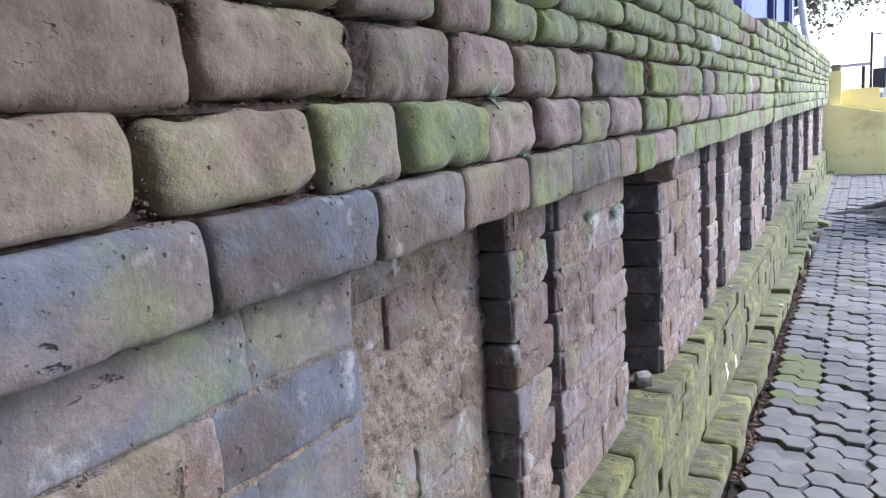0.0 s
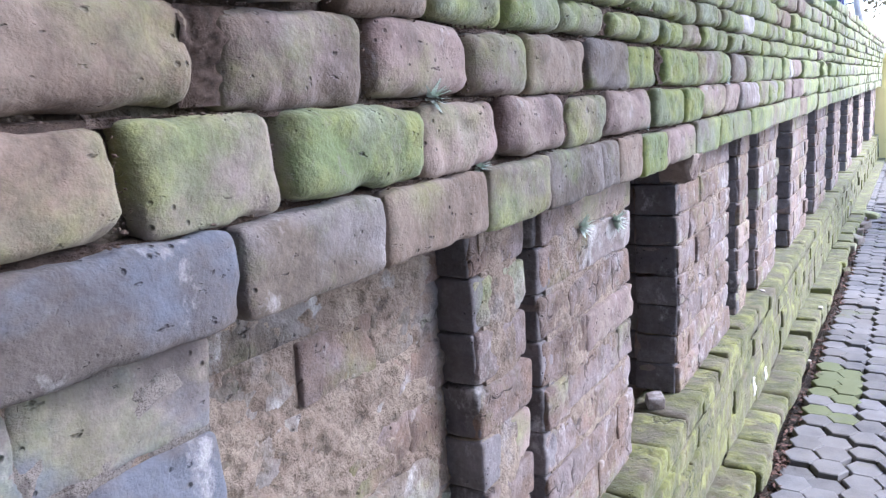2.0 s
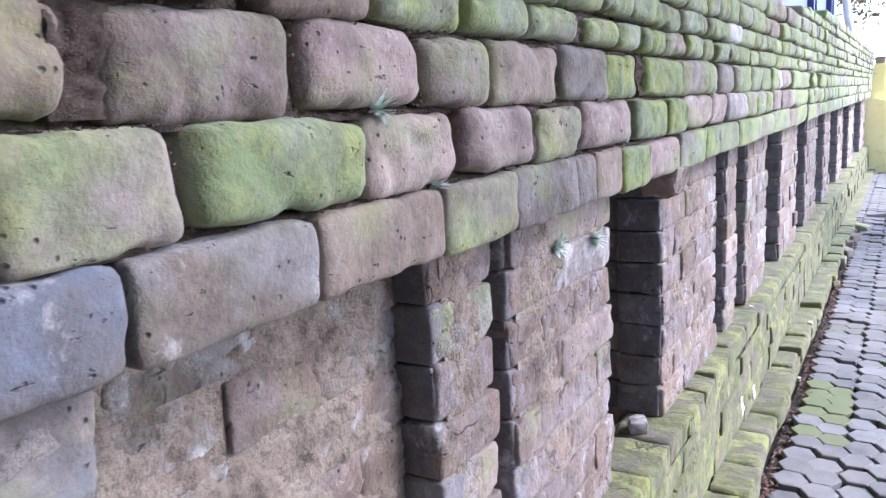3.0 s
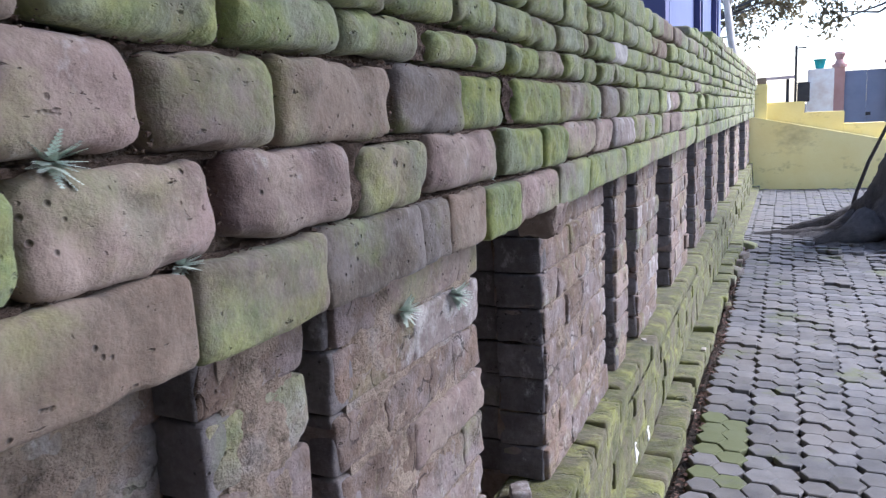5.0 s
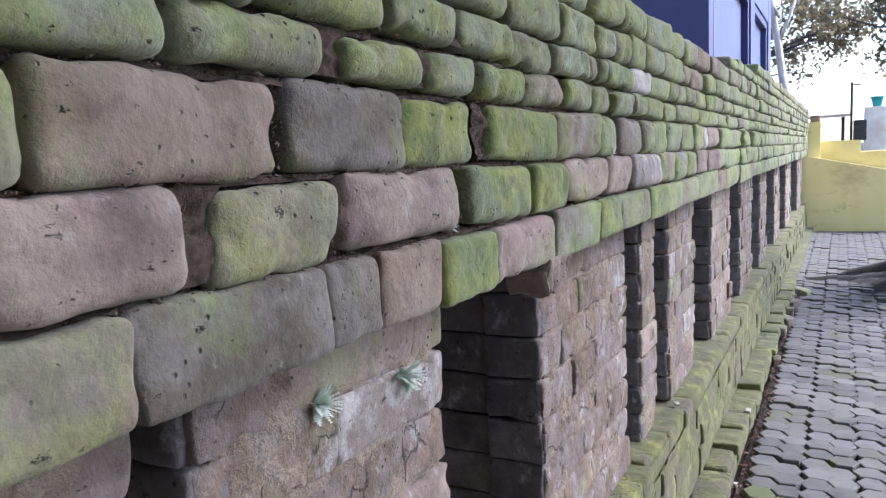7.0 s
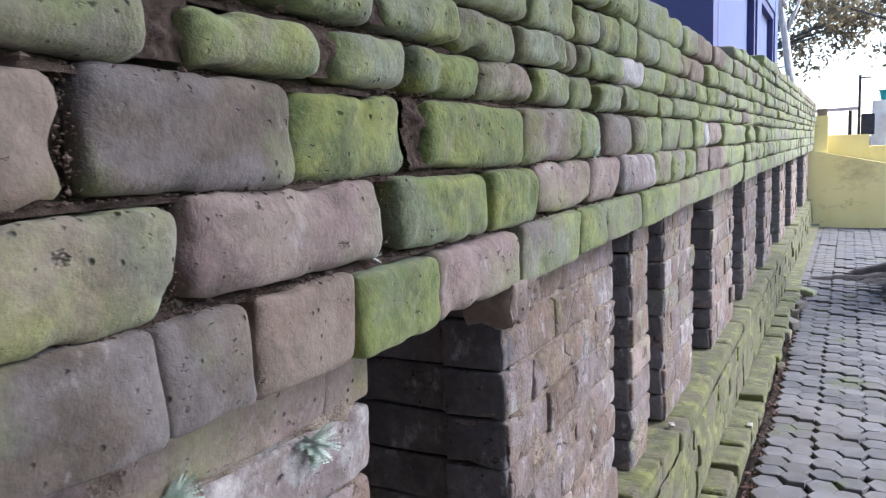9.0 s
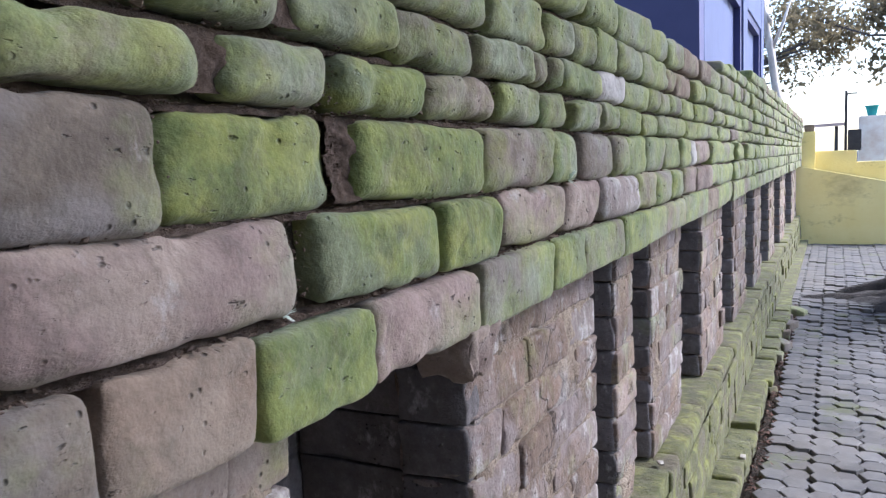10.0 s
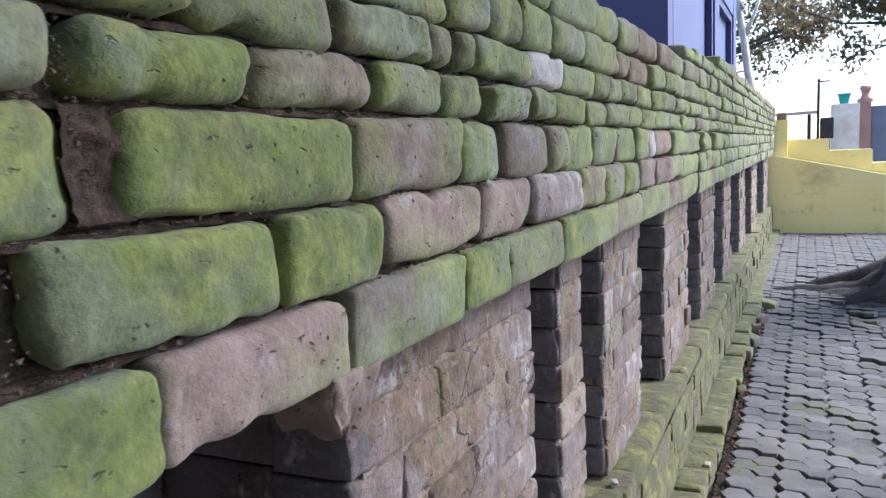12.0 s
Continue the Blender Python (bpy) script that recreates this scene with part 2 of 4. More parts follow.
let_through(LEAF, (0.25, 0.21, 0.13))
CHALK = plain_material("peeling_white_paint", (0.70, 0.60, 0.54), (0.9, 0.89, 0.87), 5, 0.85)
TERRACOTTA = plain_material("dull_pink_paint", (0.38, 0.22, 0.20), (0.47, 0.29, 0.27), 4, 0.85)
GATE_BLUE = plain_material("slate_blue_gate_paint", (0.16, 0.19, 0.28), (0.20, 0.23, 0.33), 3, 0.55)
DARK = plain_material("dark_iron", (0.03, 0.03, 0.035), (0.06, 0.055, 0.055), 10, 0.7)
TEAL = plain_material("teal_plastic", (0.02, 0.25, 0.25), (0.03, 0.33, 0.32), 10, 0.45)
FADED_ROOF = plain_material("faded_roof_sheet", (0.42, 0.28, 0.24), (0.58, 0.44, 0.40), 3, 0.8)
ROOF_RED = plain_material("red_roof_tile", (0.30, 0.10, 0.07), (0.42, 0.17, 0.12), 6, 0.85)
WHITE_WALL = plain_material("white_render", (0.74, 0.73, 0.70), (0.82, 0.81, 0.79), 1, 0.85)
FERN = plain_material("grey_green_leaf", (0.34, 0.45, 0.35), (0.70, 0.76, 0.72), 40, 0.7)
ROOT = plain_material("dusty_root_bark", (0.05, 0.047, 0.049), (0.115, 0.107, 0.106), 12, 0.95, 0.9, None, 0.0, 0.02)
STONE = plain_material("pale_pebble", (0.34, 0.31, 0.27), (0.5, 0.47, 0.42), 40, 0.8)
DUST = plain_material("brown_joint_dust", (0.05, 0.036, 0.03), (0.18, 0.13, 0.105), 90, 0.97, 1.0, None, 0.0, 0.006)
MOUND = plain_material("lumpy_grey_soil", (0.045, 0.042, 0.042), (0.15, 0.138, 0.135), 14, 0.97, 1.0, None, 0.0, 0.02)
DRY_LEAF = plain_material("dry_fallen_leaf", (0.05, 0.03, 0.026), (0.2, 0.115, 0.09), 60, 0.85)
LITTER = plain_material("crumbled_brick_debris", (0.05, 0.037, 0.03), (0.165, 0.12, 0.098), 120, 0.95)


# ---- mesh helpers ----
def mesh_object(name, verts, faces, material, parent=None, label="", smooth=False):
    me = bpy.data.meshes.new(name)
    me.from_pydata([tuple(v) for v in verts], [], faces)
    me.materials.append(material)
    if smooth:
        me.shade_smooth()
    ob = new(name, me)
    ob.parent = parent
    return tagged(ob, label)


def box_arrays(x0, y0, z0, x1, y1, z1):
    v = [(x, y, z) for x in (x0, x1) for y in (y0, y1) for z in (z0, z1)]
    f = [(0, 1, 3, 2), (4, 6, 7, 5), (0, 4, 5, 1), (2, 3, 7, 6), (0, 2, 6, 4), (1, 5, 7, 3)]
    return v, f


def boxes(name, spans, material, parent=None, label="", bevel=0.0):
    bm = bmesh.new()
    for span in spans:
        v, f = box_arrays(*span)
        vs = [bm.verts.new(p) for p in v]
        for q in f:
            bm.faces.new([vs[i] for i in q])
    if bevel:
        bmesh.ops.bevel(bm, geom=bm.edges[:], offset=bevel, segments=2, affect="EDGES")
    me = bpy.data.meshes.new(name)
    bm.to_mesh(me)
    bm.free()
    me.materials.append(material)
    ob = new(name, me)
    ob.parent = parent
    return tagged(ob, label)


def stations(half, radius, count):
    """Where the rings of a rounded block lie along one axis."""
    inner = np.linspace(-(half - radius), half - radius, count)
    return np.r_[-half, -half + radius * 0.35, inner, half - radius * 0.35, half]


def block_arrays(depth, length, height, radius, rng, wear=1.0, counts=(2, 6, 3), back=False):
    """A worn, rounded block round the origin; x is its depth, with the face at +x. Without back the far side stays open."""
    half = np.array([depth, length, height]) / 2
    radius = min(radius, half.min() * 0.8)
    axes = [stations(h, radius, n) for h, n in zip(half, counts)]
    index, verts, faces = {}, [], []

    def vert(i, j, k):
        if (i, j, k) not in index:
            index[i, j, k] = len(verts)
            verts.append((axes[0][i], axes[1][j], axes[2][k]))
        return index[i, j, k]

    ni, nj, nk = (len(a) - 1 for a in axes)
    for j in range(nj):
        for k in range(nk):
            faces.append((vert(ni, j, k), vert(ni, j + 1, k), vert(ni, j + 1, k + 1), vert(ni, j, k + 1)))
            if back:
                faces.append((vert(0, j, k), vert(0, j, k + 1), vert(0, j + 1, k + 1), vert(0, j + 1, k)))
    for i in range(ni):
        for j in range(nj):
            faces.append((vert(i, j, nk), vert(i + 1, j, nk), vert(i + 1, j + 1, nk), vert(i, j + 1, nk)))
            faces.append((vert(i, j, 0), vert(i, j + 1, 0), vert(i + 1, j + 1, 0), vert(i + 1, j, 0)))
        for k in range(nk):
            faces.append((vert(i, 0, k), vert(i + 1, 0, k), vert(i + 1, 0, k + 1), vert(i, 0, k + 1)))
            faces.append((vert(i, nj, k), vert(i, nj, k + 1), vert(i + 1, nj, k + 1), vert(i + 1, nj, k)))
    p = np.array(verts)
    core = np.clip(p, -(half - radius), half - radius)
    off = p - core
    long = np.linalg.norm(off, axis=1, keepdims=True)
    p = core + np.where(long > 1e-9, off / np.maximum(long, 1e-9) * np.minimum(long, radius), 0)
    if max(counts) > 2:
        for sy in (-1, 1):
            for sz in (-1, 1):
                rc = min((rng.uniform(0.2, 0.66) if sy > 0 else rng.uniform(0.1, 0.4)) * half[2], half[1] * 0.9) * min(1.0, (radius / 0.0105) ** 2)
                q = np.stack([p[:, 1] * sy - (half[1] - rc), p[:, 2] * sz - (half[2] - rc)], 1)
                far = np.hypot(*q.T)
                hit = (q.min(1) > 0) & (far > rc)
                p[hit, 1] = sy * (half[1] - rc + q[hit, 0] / far[hit] * rc)
                p[hit, 2] = sz * (half[2] - rc + q[hit, 1] / far[hit] * rc)
    seed = Vector(rng.uniform(-50, 50, 3))
    if max(counts) > 2:
        edge = np.clip(long[:, 0] / radius - 0.55, 0, 0.5) * 2
        chip = np.array([max(0.0, noise.noise(Vector(q) * 24 + seed * 1.7) - 0.08) for q in p]) * edge * 0.013 * wear
        p = p - np.where(long > 1e-9, off / np.maximum(long, 1e-9), 0) * chip[:, None]
        pillow = 0.0032 * min(1.0, (radius / 0.0105) ** 2) * wear
        p[:, 0] -= pillow * ((p[:, 1] / half[1]) ** 4 + (p[:, 2] / half[2]) ** 4) * (p[:, 0] > 0)
        slump = np.array([max(0.0, noise.noise(Vector((q[1] * 11, seed.x, seed.y))) - 0.05) for q in p])
        p[:, 2] -= slump * 1.6 * pillow * np.clip(p[:, 2] / half[2], 0, 1) ** 2 * np.clip(p[:, 0] / half[0], 0, 1)
        dent = np.array([max(0.0, noise.noise(Vector(q) * 17 + seed * 0.6) - 0.22) for q in p])
        p[:, 0] -= dent * 0.7 * pillow * (p[:, 0] > 0)
    bent = np.array([[*noise.noise_vector(Vector(q) * 8 + seed)] for q in p]) * np.array([0.0028, 0.005, 0.0038]) * wear
    fine = np.array([[*noise.noise_vector(Vector(q) * 30 + seed)] for q in p]) * 0.0026 * wear
    skew = rng.normal(0, 0.03 * wear, 3)
    p = p + bent + fine
    p[:, 2] += skew[0] * p[:, 1] * 0.5
    p[:, 0] += skew[1] * p[:, 1] * 0.5 + skew[2] * p[:, 2]
    p[:, 1] += rng.normal(0, 0.06 * wear) * p[:, 2]
    return p, faces


class Pile:
    """Gathers many small blocks into one mesh."""

    def __init__(self):
        self.verts, self.faces, self.count = [], [], 0

    def add(self, verts, faces):
        self.verts.append(np.asarray(verts, float))
        self.faces += [tuple(i + self.count for i in f) for f in faces]
        self.count += len(verts)

    def make(self, name, material, parent=None, label="", smooth=True):
        ob = mesh_object(name, np.concatenate(self.verts), self.faces, material, parent, label, smooth)
        return tagged(ob, kind="stuff")


def turned(p, angle, tilt=0.0):
    c, s, ct, st = math.cos(angle), math.sin(angle), math.cos(tilt), math.sin(tilt)
    p = np.asarray(p) @ np.array([[1, 0, 0], [0, ct, st], [0, -st, ct]])
    return p @ np.array([[c, s, 0], [-s, c, 0], [0, 0, 1]])


# ---- ground ----
WALL_END = 13.62
ground = mesh_object("ground", [(-400, -400, -0.035), (400, -400, -0.035), (400, 500, -0.035), (-400, 500, -0.035)], [(0, 1, 2, 3)], SOIL)
tagged(ground, "dark bare soil under and between the paving", "ground", kind="structure")

# ---- the long brick wall: cores ----
parapet = boxes("wall_parapet", [(-0.95, -3.0, 1.115, -0.556, WALL_END, 1.50)], MORTAR)
for span in ((-0.93, -3.0, 1.50, -0.548, 3.45, 1.62), (-0.93, 3.45, 1.50, -0.548, WALL_END, 1.60), (-0.93, 6.6, 1.60, -0.55, WALL_END, 1.74)):
    boxes("wall_core", [span], MORTAR, parapet)
tagged(parapet, "long mossy old brick parapet with deep open joints", "brick wall", kind="structure")
# pier fronts along the wall (start and end), with slots and one opening between them
PIERS = [(1.18, 1.35), (1.42, 1.92), (2.35, 3.03), (3.22, 3.42), (3.65, 4.15), (4.63, 5.3), (5.78, 6.45), (7.0, 7.55), (8.4, 9.0), (9.9, 10.8), (12.3, WALL_END)]
lower = boxes("wall_lower", [(-0.95, -3.0, 0.0, -0.5585, 0.62, 1.11), (-0.95, 0.62, 0.0, -0.660, 1.2, 1.11)]
              + [(-0.95, a + 0.025, 0.0, -0.5925, b - 0.02, 1.11) for a, b in PIERS], RENDER)
slots = boxes("wall_slot_back", [(-0.96, b - 0.03, 0.0, -0.74 if b != 1.92 else -0.93, a + 0.03, 1.115) for (_, b), (a, _) in zip(PIERS, PIERS[1:])], BRICK["k"])
tagged(slots, "masonry at the back of the slots, its grey standing in for shade", "brick wall", kind="structure")
tagged(lower, "old brick piers with dark slots under the parapet", "brick wall", kind="structure")
plinth = boxes("wall_plinth", [(-0.7, -3.0, 0.0, -0.530, WALL_END, 0.385)], BRICK["y"])
tagged(plinth, "mossy brick plinth at the foot of the wall", "plinth", kind="structure")
rng = np.random.default_rng(7)
NEAR = (-0.1, 6.2)        # the stretch whose bricks are single pieces
far_bricks = {}


def lay(x, y0, y1, z0, z1, code, parent, depth=0.11, radius=0.014, wear=1.0, gap=0.006, name="brick", yaw=0.0):
    """One brick with its face at x, between y0 and y1, z0 and z1."""
    y0, y1 = y0 + 2 * gap - 0.003, y1 + 0.003
    length, height = y1 - y0, z1 - z0
    if length < 0.03:
        return
    near = NEAR[0] <= y0 <= NEAR[1]
    counts = (1, 1, 1) if y0 > 9 else (1, 4, 3)
    if near:
        counts = (4, 11 if length < 0.16 else 20, 11) if y0 < 2.7 else (2, 8, 5)
    p, f = block_arrays(depth, length, height, radius * rng.uniform(0.8, 1.35), rng, wear, counts)
    p = turned(p, yaw + rng.normal(0, 0.012 * wear))
    where = np.array([x - depth / 2 + rng.normal(0, 0.003 * wear), (y0 + y1) / 2, (z0 + z1) / 2])
    if near:
        ob = mesh_object(name, p, f, BRICK[code], parent, smooth=True)
        ob.location = where
        return ob
    far_bricks.setdefault((parent.name, code), (Pile(), parent))[0].add(p + where, f)


# ---- parapet courses: bottom, top, face, right ends of the bricks, and their looks ----
COURSES = [
    (1.108, 1.196, -0.512, [0.12, 0.385, 0.647, 0.862, 1.10, 1.303, 1.55, 1.652, 1.81, 1.985, 2.243, 2.555, 2.73, 3.02, 3.28, 3.51, 3.83, 4.30, 4.63, 5.15],
     "uuunbmnnbGpgGgGgmgbg", 0.011),
    (1.203, 1.288, -0.510, [0.10, 0.326, 0.542, 0.707, 0.944, 1.14, 1.364, 1.577, 1.872, 2.136, 2.322, 2.62, 2.85, 3.18, 3.385, 3.58, 3.82, 4.08, 4.36, 4.66, 5.15],
     "bbbmgppmpGGppwmggppgg", 0.0125),
    (1.294, 1.379, -0.511, [0.13, 0.387, 0.625, 0.848, 1.068, 1.231, 1.498, 1.722, 1.943, 2.27, 2.54, 2.70, 2.95, 3.07, 3.28, 3.52, 3.76, 3.95, 4.08, 4.40, 4.71, 5.15, 5.86],
     "bbbmpmbnGGmgngggggWpggg", 0.0125),
    (1.387, 1.440, -0.508, [0.17, 0.40, 0.60, 0.79, 0.973, 1.169, 1.357, 1.565, 1.761, 1.925, 2.115, 2.325, 2.49, 2.64, 2.84, 2.973, 3.21, 3.40, 3.62, 3.83, 4.05],
     "bbbmbgggggGmggggGgggg", 0.0115),
    (1.447, 1.499, -0.502, [0.15, 0.36, 0.58, 0.80, 1.02, 1.24, 1.45, 1.676, 1.853, 2.04, 2.25, 2.445, 2.53, 2.593, 2.83, 3.03, 3.25, 3.40, 3.53, 3.73, 3.94],
     "bbmmgggggggggggWggggg", 0.0105),
    (1.505, 1.570, -0.496, [0.2, 0.42, 0.65, 0.87, 1.1, 1.32, 1.55, 1.78, 2.02, 2.26, 2.495, 2.646, 2.77, 2.949, 3.147, 3.37, 3.485, 3.627, 3.90],
     "bmgggggggggggggggbb", 0.0105),
    (1.576, 1.646, -0.490, [0.2, 0.45, 0.7, 0.95, 1.2, 1.45, 1.7, 1.95, 2.2, 2.45, 2.68, 2.92, 3.21, 3.477, 3.69, 3.99, 4.25, 4.55], "mggggggggggggggbbg", 0.0105),
]
# upright joints that stand wide open, by course and far end of the brick behind them
WIDE = {(2, 2.27): 0.017, (3, 1.761): 0.017, (3, 1.925): 0.018, (2, 0.848): 0.016, (1, 1.577): 0.018, (4, 2.04): 0.014}
for n, (z0, z1, x, ends, looks, radius) in enumerate(COURSES):
    y, row = ends[0] - 0.22, list(zip(ends, looks))
    while y > -1.2:
        lay(x, y - 0.22, y, z0, z1, "b", parapet, radius=radius)
        y -= 0.22
    y = ends[0] - 0.22
    while row[-1][0] < WALL_END - 0.2:
        row.append((row[-1][0] + rng.choice([0.13, 0.22, 0.22, 0.25, 0.3]) * 1.05, rng.choice(list("gggggggmgngG"))))
    row[-1] = (WALL_END, "g")
    for end, code in row:
        drop = 0.004 if n == 0 and 1.7 < end < 2.6 else 0.0
        lay(x - (0.0 if end < 5 else 0.004), y, end, z0 - (0.003 if n else 0.001) - drop + rng.normal(0, 0.0028), z1 + (0.0015 if n else 0.0) + rng.normal(0, 0.0028), code, parapet,
            radius=radius * (1.3 if n else 1.0), wear=1.15 if n else 0.75, gap=0.003 if n == 0 else WIDE[n, end] if (n, end) in WIDE else rng.choice([0.0062, 0.0085, 0.012, 0.017], p=[0.33, 0.37, 0.2, 0.1]))
        y = end
# the top two courses, which begin further along
for z0, z1, start in ((1.652, 1.705, 4.62), (1.711, 1.768, 5.75)):
    y = start
    while y < WALL_END - 0.15:
        w = rng.choice([0.16, 0.22, 0.26])
        lay(-0.492, y, min(y + w, WALL_END), z0, z1 + rng.normal(0, 0.006), rng.choice(list("gggbm")), parapet, radius=0.0105)
        y += w

# ---- the lower zone ----
# flush panel of large bricks, and the eroded recess beside it
for k in range(8):
    z0, z1 = 0.40 + 0.0875 * k, 0.40 + 0.0875 * (k + 1)
    y = -0.32 - (0.13 if k % 2 else 0.0)
    while y < 0.60:
        w = 0.30 if k % 3 else 0.24
        lay(-0.552, y, min(y + w, 0.63), z0 + 0.002, z1 - 0.002, rng.choice(list("uusuu")), lower, radius=0.006, wear=0.6, gap=0.001)
        y += w
    y = 0.64 - (0.09 if k % 2 else 0.0)
    while y < 1.16:
        w = rng.uniform(0.12, 0.24)
        lay(-0.6545, max(y, 0.60), min(y + w, 1.2), z0 + 0.001, z1 - 0.001, rng.choice(list("rrrs")), lower, radius=0.006, wear=0.75, gap=0.0005)
        y += w
for a, b in PIERS:
    for k in range(8):
        z0, z1 = 0.40 + 0.0885 * k, 0.40 + 0.0885 * (k + 1)
        count = max(1, round((b - a) / 0.22))
        cuts = list(np.linspace(a, b, count + 1))
        if count > 1 and k % 2:
            cuts = [a] + [c + 0.5 * (b - a) / count for c in cuts[:-1]] + [b]
        cuts = [a] + [c + rng.normal(0, 0.022) for c in cuts[1:-1]] + [b]
        for c, d in zip(cuts, cuts[1:]):
            code = rng.choice(list("ssssssspsr"))
            if (d == b and (a, k) in ((2.35, 1), (2.35, 3), (2.35, 6), (1.42, 6), (3.65, 2))) or (c == a and (a, k) == (3.65, 5)):
                code = "w"
            lay(-0.585, c, d, z0 + 0.0025, z1 - 0.0025, code, lower, depth=0.13, radius=0.0065, wear=0.85, gap=0.0006)
# bricks lining the near side of each slot, their grey standing in for shade
for a, b in PIERS:
    for k in range(8):
        z0, z1 = 0.40 + 0.0885 * k, 0.40 + 0.0885 * (k + 1)
        lay(-0.5925, a - 0.006, a + 0.05, z0 + 0.001, z1 - 0.001, "k", lower, depth=0.12, radius=0.0062 if a < 3 else 0.009, wear=0.8, gap=0.001)
# inner side of the opening and its back, in the same shade grey
for k in range(8):
    z0, z1 = 0.40 + 0.0885 * k, 0.40 + 0.0885 * (k + 1)
    lay(-0.700, 2.360, 2.47, z0 + 0.001, z1 - 0.001, "k", lower, depth=0.22, radius=0.004, wear=0.7, gap=0.001)
    for c, d in ((1.9, 2.12), (2.12, 2.36)):
        lay(-0.915, c - 0.05 * (k % 2), d - 0.05 * (k % 2), z0 + 0.001, z1 - 0.001, "k", lower, depth=0.06, radius=0.006, gap=0.002)

# ---- plinth: top course laid across, face courses and the step below ----
y = -0.4
while y < WALL_END:
    w = rng.uniform(0.13, 0.27) if y < 3.6 else rng.uniform(0.3, 0.55)
    lay(-0.521 + rng.normal(0, 0.004 if y < 3.6 else 0.003), y, y + w, 0.325, 0.398 + rng.normal(0, 0.006 if y < 3.6 else 0.003), "y", plinth, depth=0.17, radius=0.011 if y < 3.6 else 0.02, wear=0.8 if y < 3.6 else 0.55, gap=0.0 if y < 3.6 else -0.003)
    y += w
for k, (z0, z1, x) in enumerate(((0.255, 0.325, -0.520), (0.17, 0.255, -0.518), (0.06, 0.17, -0.515))):
    y = -0.4 - 0.1 * k
    while y < WALL_END:
        w = rng.uniform(0.22, 0.40)
        lay(x + rng.normal(0, 0.005), y, y + w, z0 + 0.0, z1 + 0.001, "y", plinth, depth=0.08, radius=0.0065, wear=0.85, gap=0.0)
        y += w
step = boxes("wall_step", [(-0.525, -0.4, -0.03, -0.42, WALL_END, 0.036)], BRICK["y"])
tagged(step, "low mossy brick footing along the plinth", "footing", kind="structure")
y = -0.3
while y < 8.3:
    w = rng.uniform(0.19, 0.30)
    if not 5.05 < y + w / 2 < 5.22:
        lay(-0.405 + rng.normal(0, 0.007), y, y + w, -0.02, 0.062 + rng.normal(0, 0.008), "y", step, depth=0.13, radius=0.014, wear=1.2, gap=0.002)
    y += w
for (parent_name, code), (pile, parent) in far_bricks.items():
    pile.make("far_bricks", BRICK[code], parent)

# ---- pavement of double hexagons ----
SIDE = 0.0633
ROW = SIDE * math.sqrt(3)
pavement = boxes("pavement", [(-0.40, -2.6, -0.034, 4.2, WALL_END, -0.022)], SOIL)
tagged(pavement, "grey interlocking double hexagon concrete pavers with dirty joints", "pavement", kind="structure")


def paver_arrays(rng, bevel=0.0032, thick=0.03):
    """Two hexagons in one block, with a sunk groove between them."""
    a = SIDE * 0.94
    one = [(math.cos(radians(60 * i)) * a, math.sin(radians(60 * i)) * a) for i in range(6)]
    verts, faces = [], []
    for cx, cy in ((0.0, 0.0), (1.5 * SIDE, -ROW / 2)):
        base = len(verts)
        for inset, z in ((1.0, -thick), (1.0, -bevel), (1 - bevel / SIDE * 1.3, 0.0)):
            verts += [(cx + x * inset, cy + y * inset, z) for x, y in one]
        for ring in (0, 6):
            for i in range(6):
                j = (i + 1) % 6
                faces.append((base + ring + i, base + ring + j, base + ring + 6 + j, base + ring + 6 + i))
        faces.append(tuple(base + 12 + i for i in range(6)))
    m = len(verts)
    end_a, end_b = Vector((SIDE, 0.0)), Vector((0.5 * SIDE, -ROW / 2))
    along = (end_b - end_a).normalized()
    across = Vector((-along.y, along.x)) * 0.007
    end_a, end_b = end_a + along * 0.005, end_b - along * 0.005
    verts += [(*(p + q), -0.004) for p, q in ((end_a, across), (end_a, -across), (end_b, -across), (end_b, across))]
    faces.append((m, m + 1, m + 2, m + 3))
    mid = 0.75 * SIDE
    verts = [(mid + (x - mid) * 0.976, -ROW / 4 + (y + ROW / 4) * 1.03, z) for x, y, z in verts]
    return verts, faces


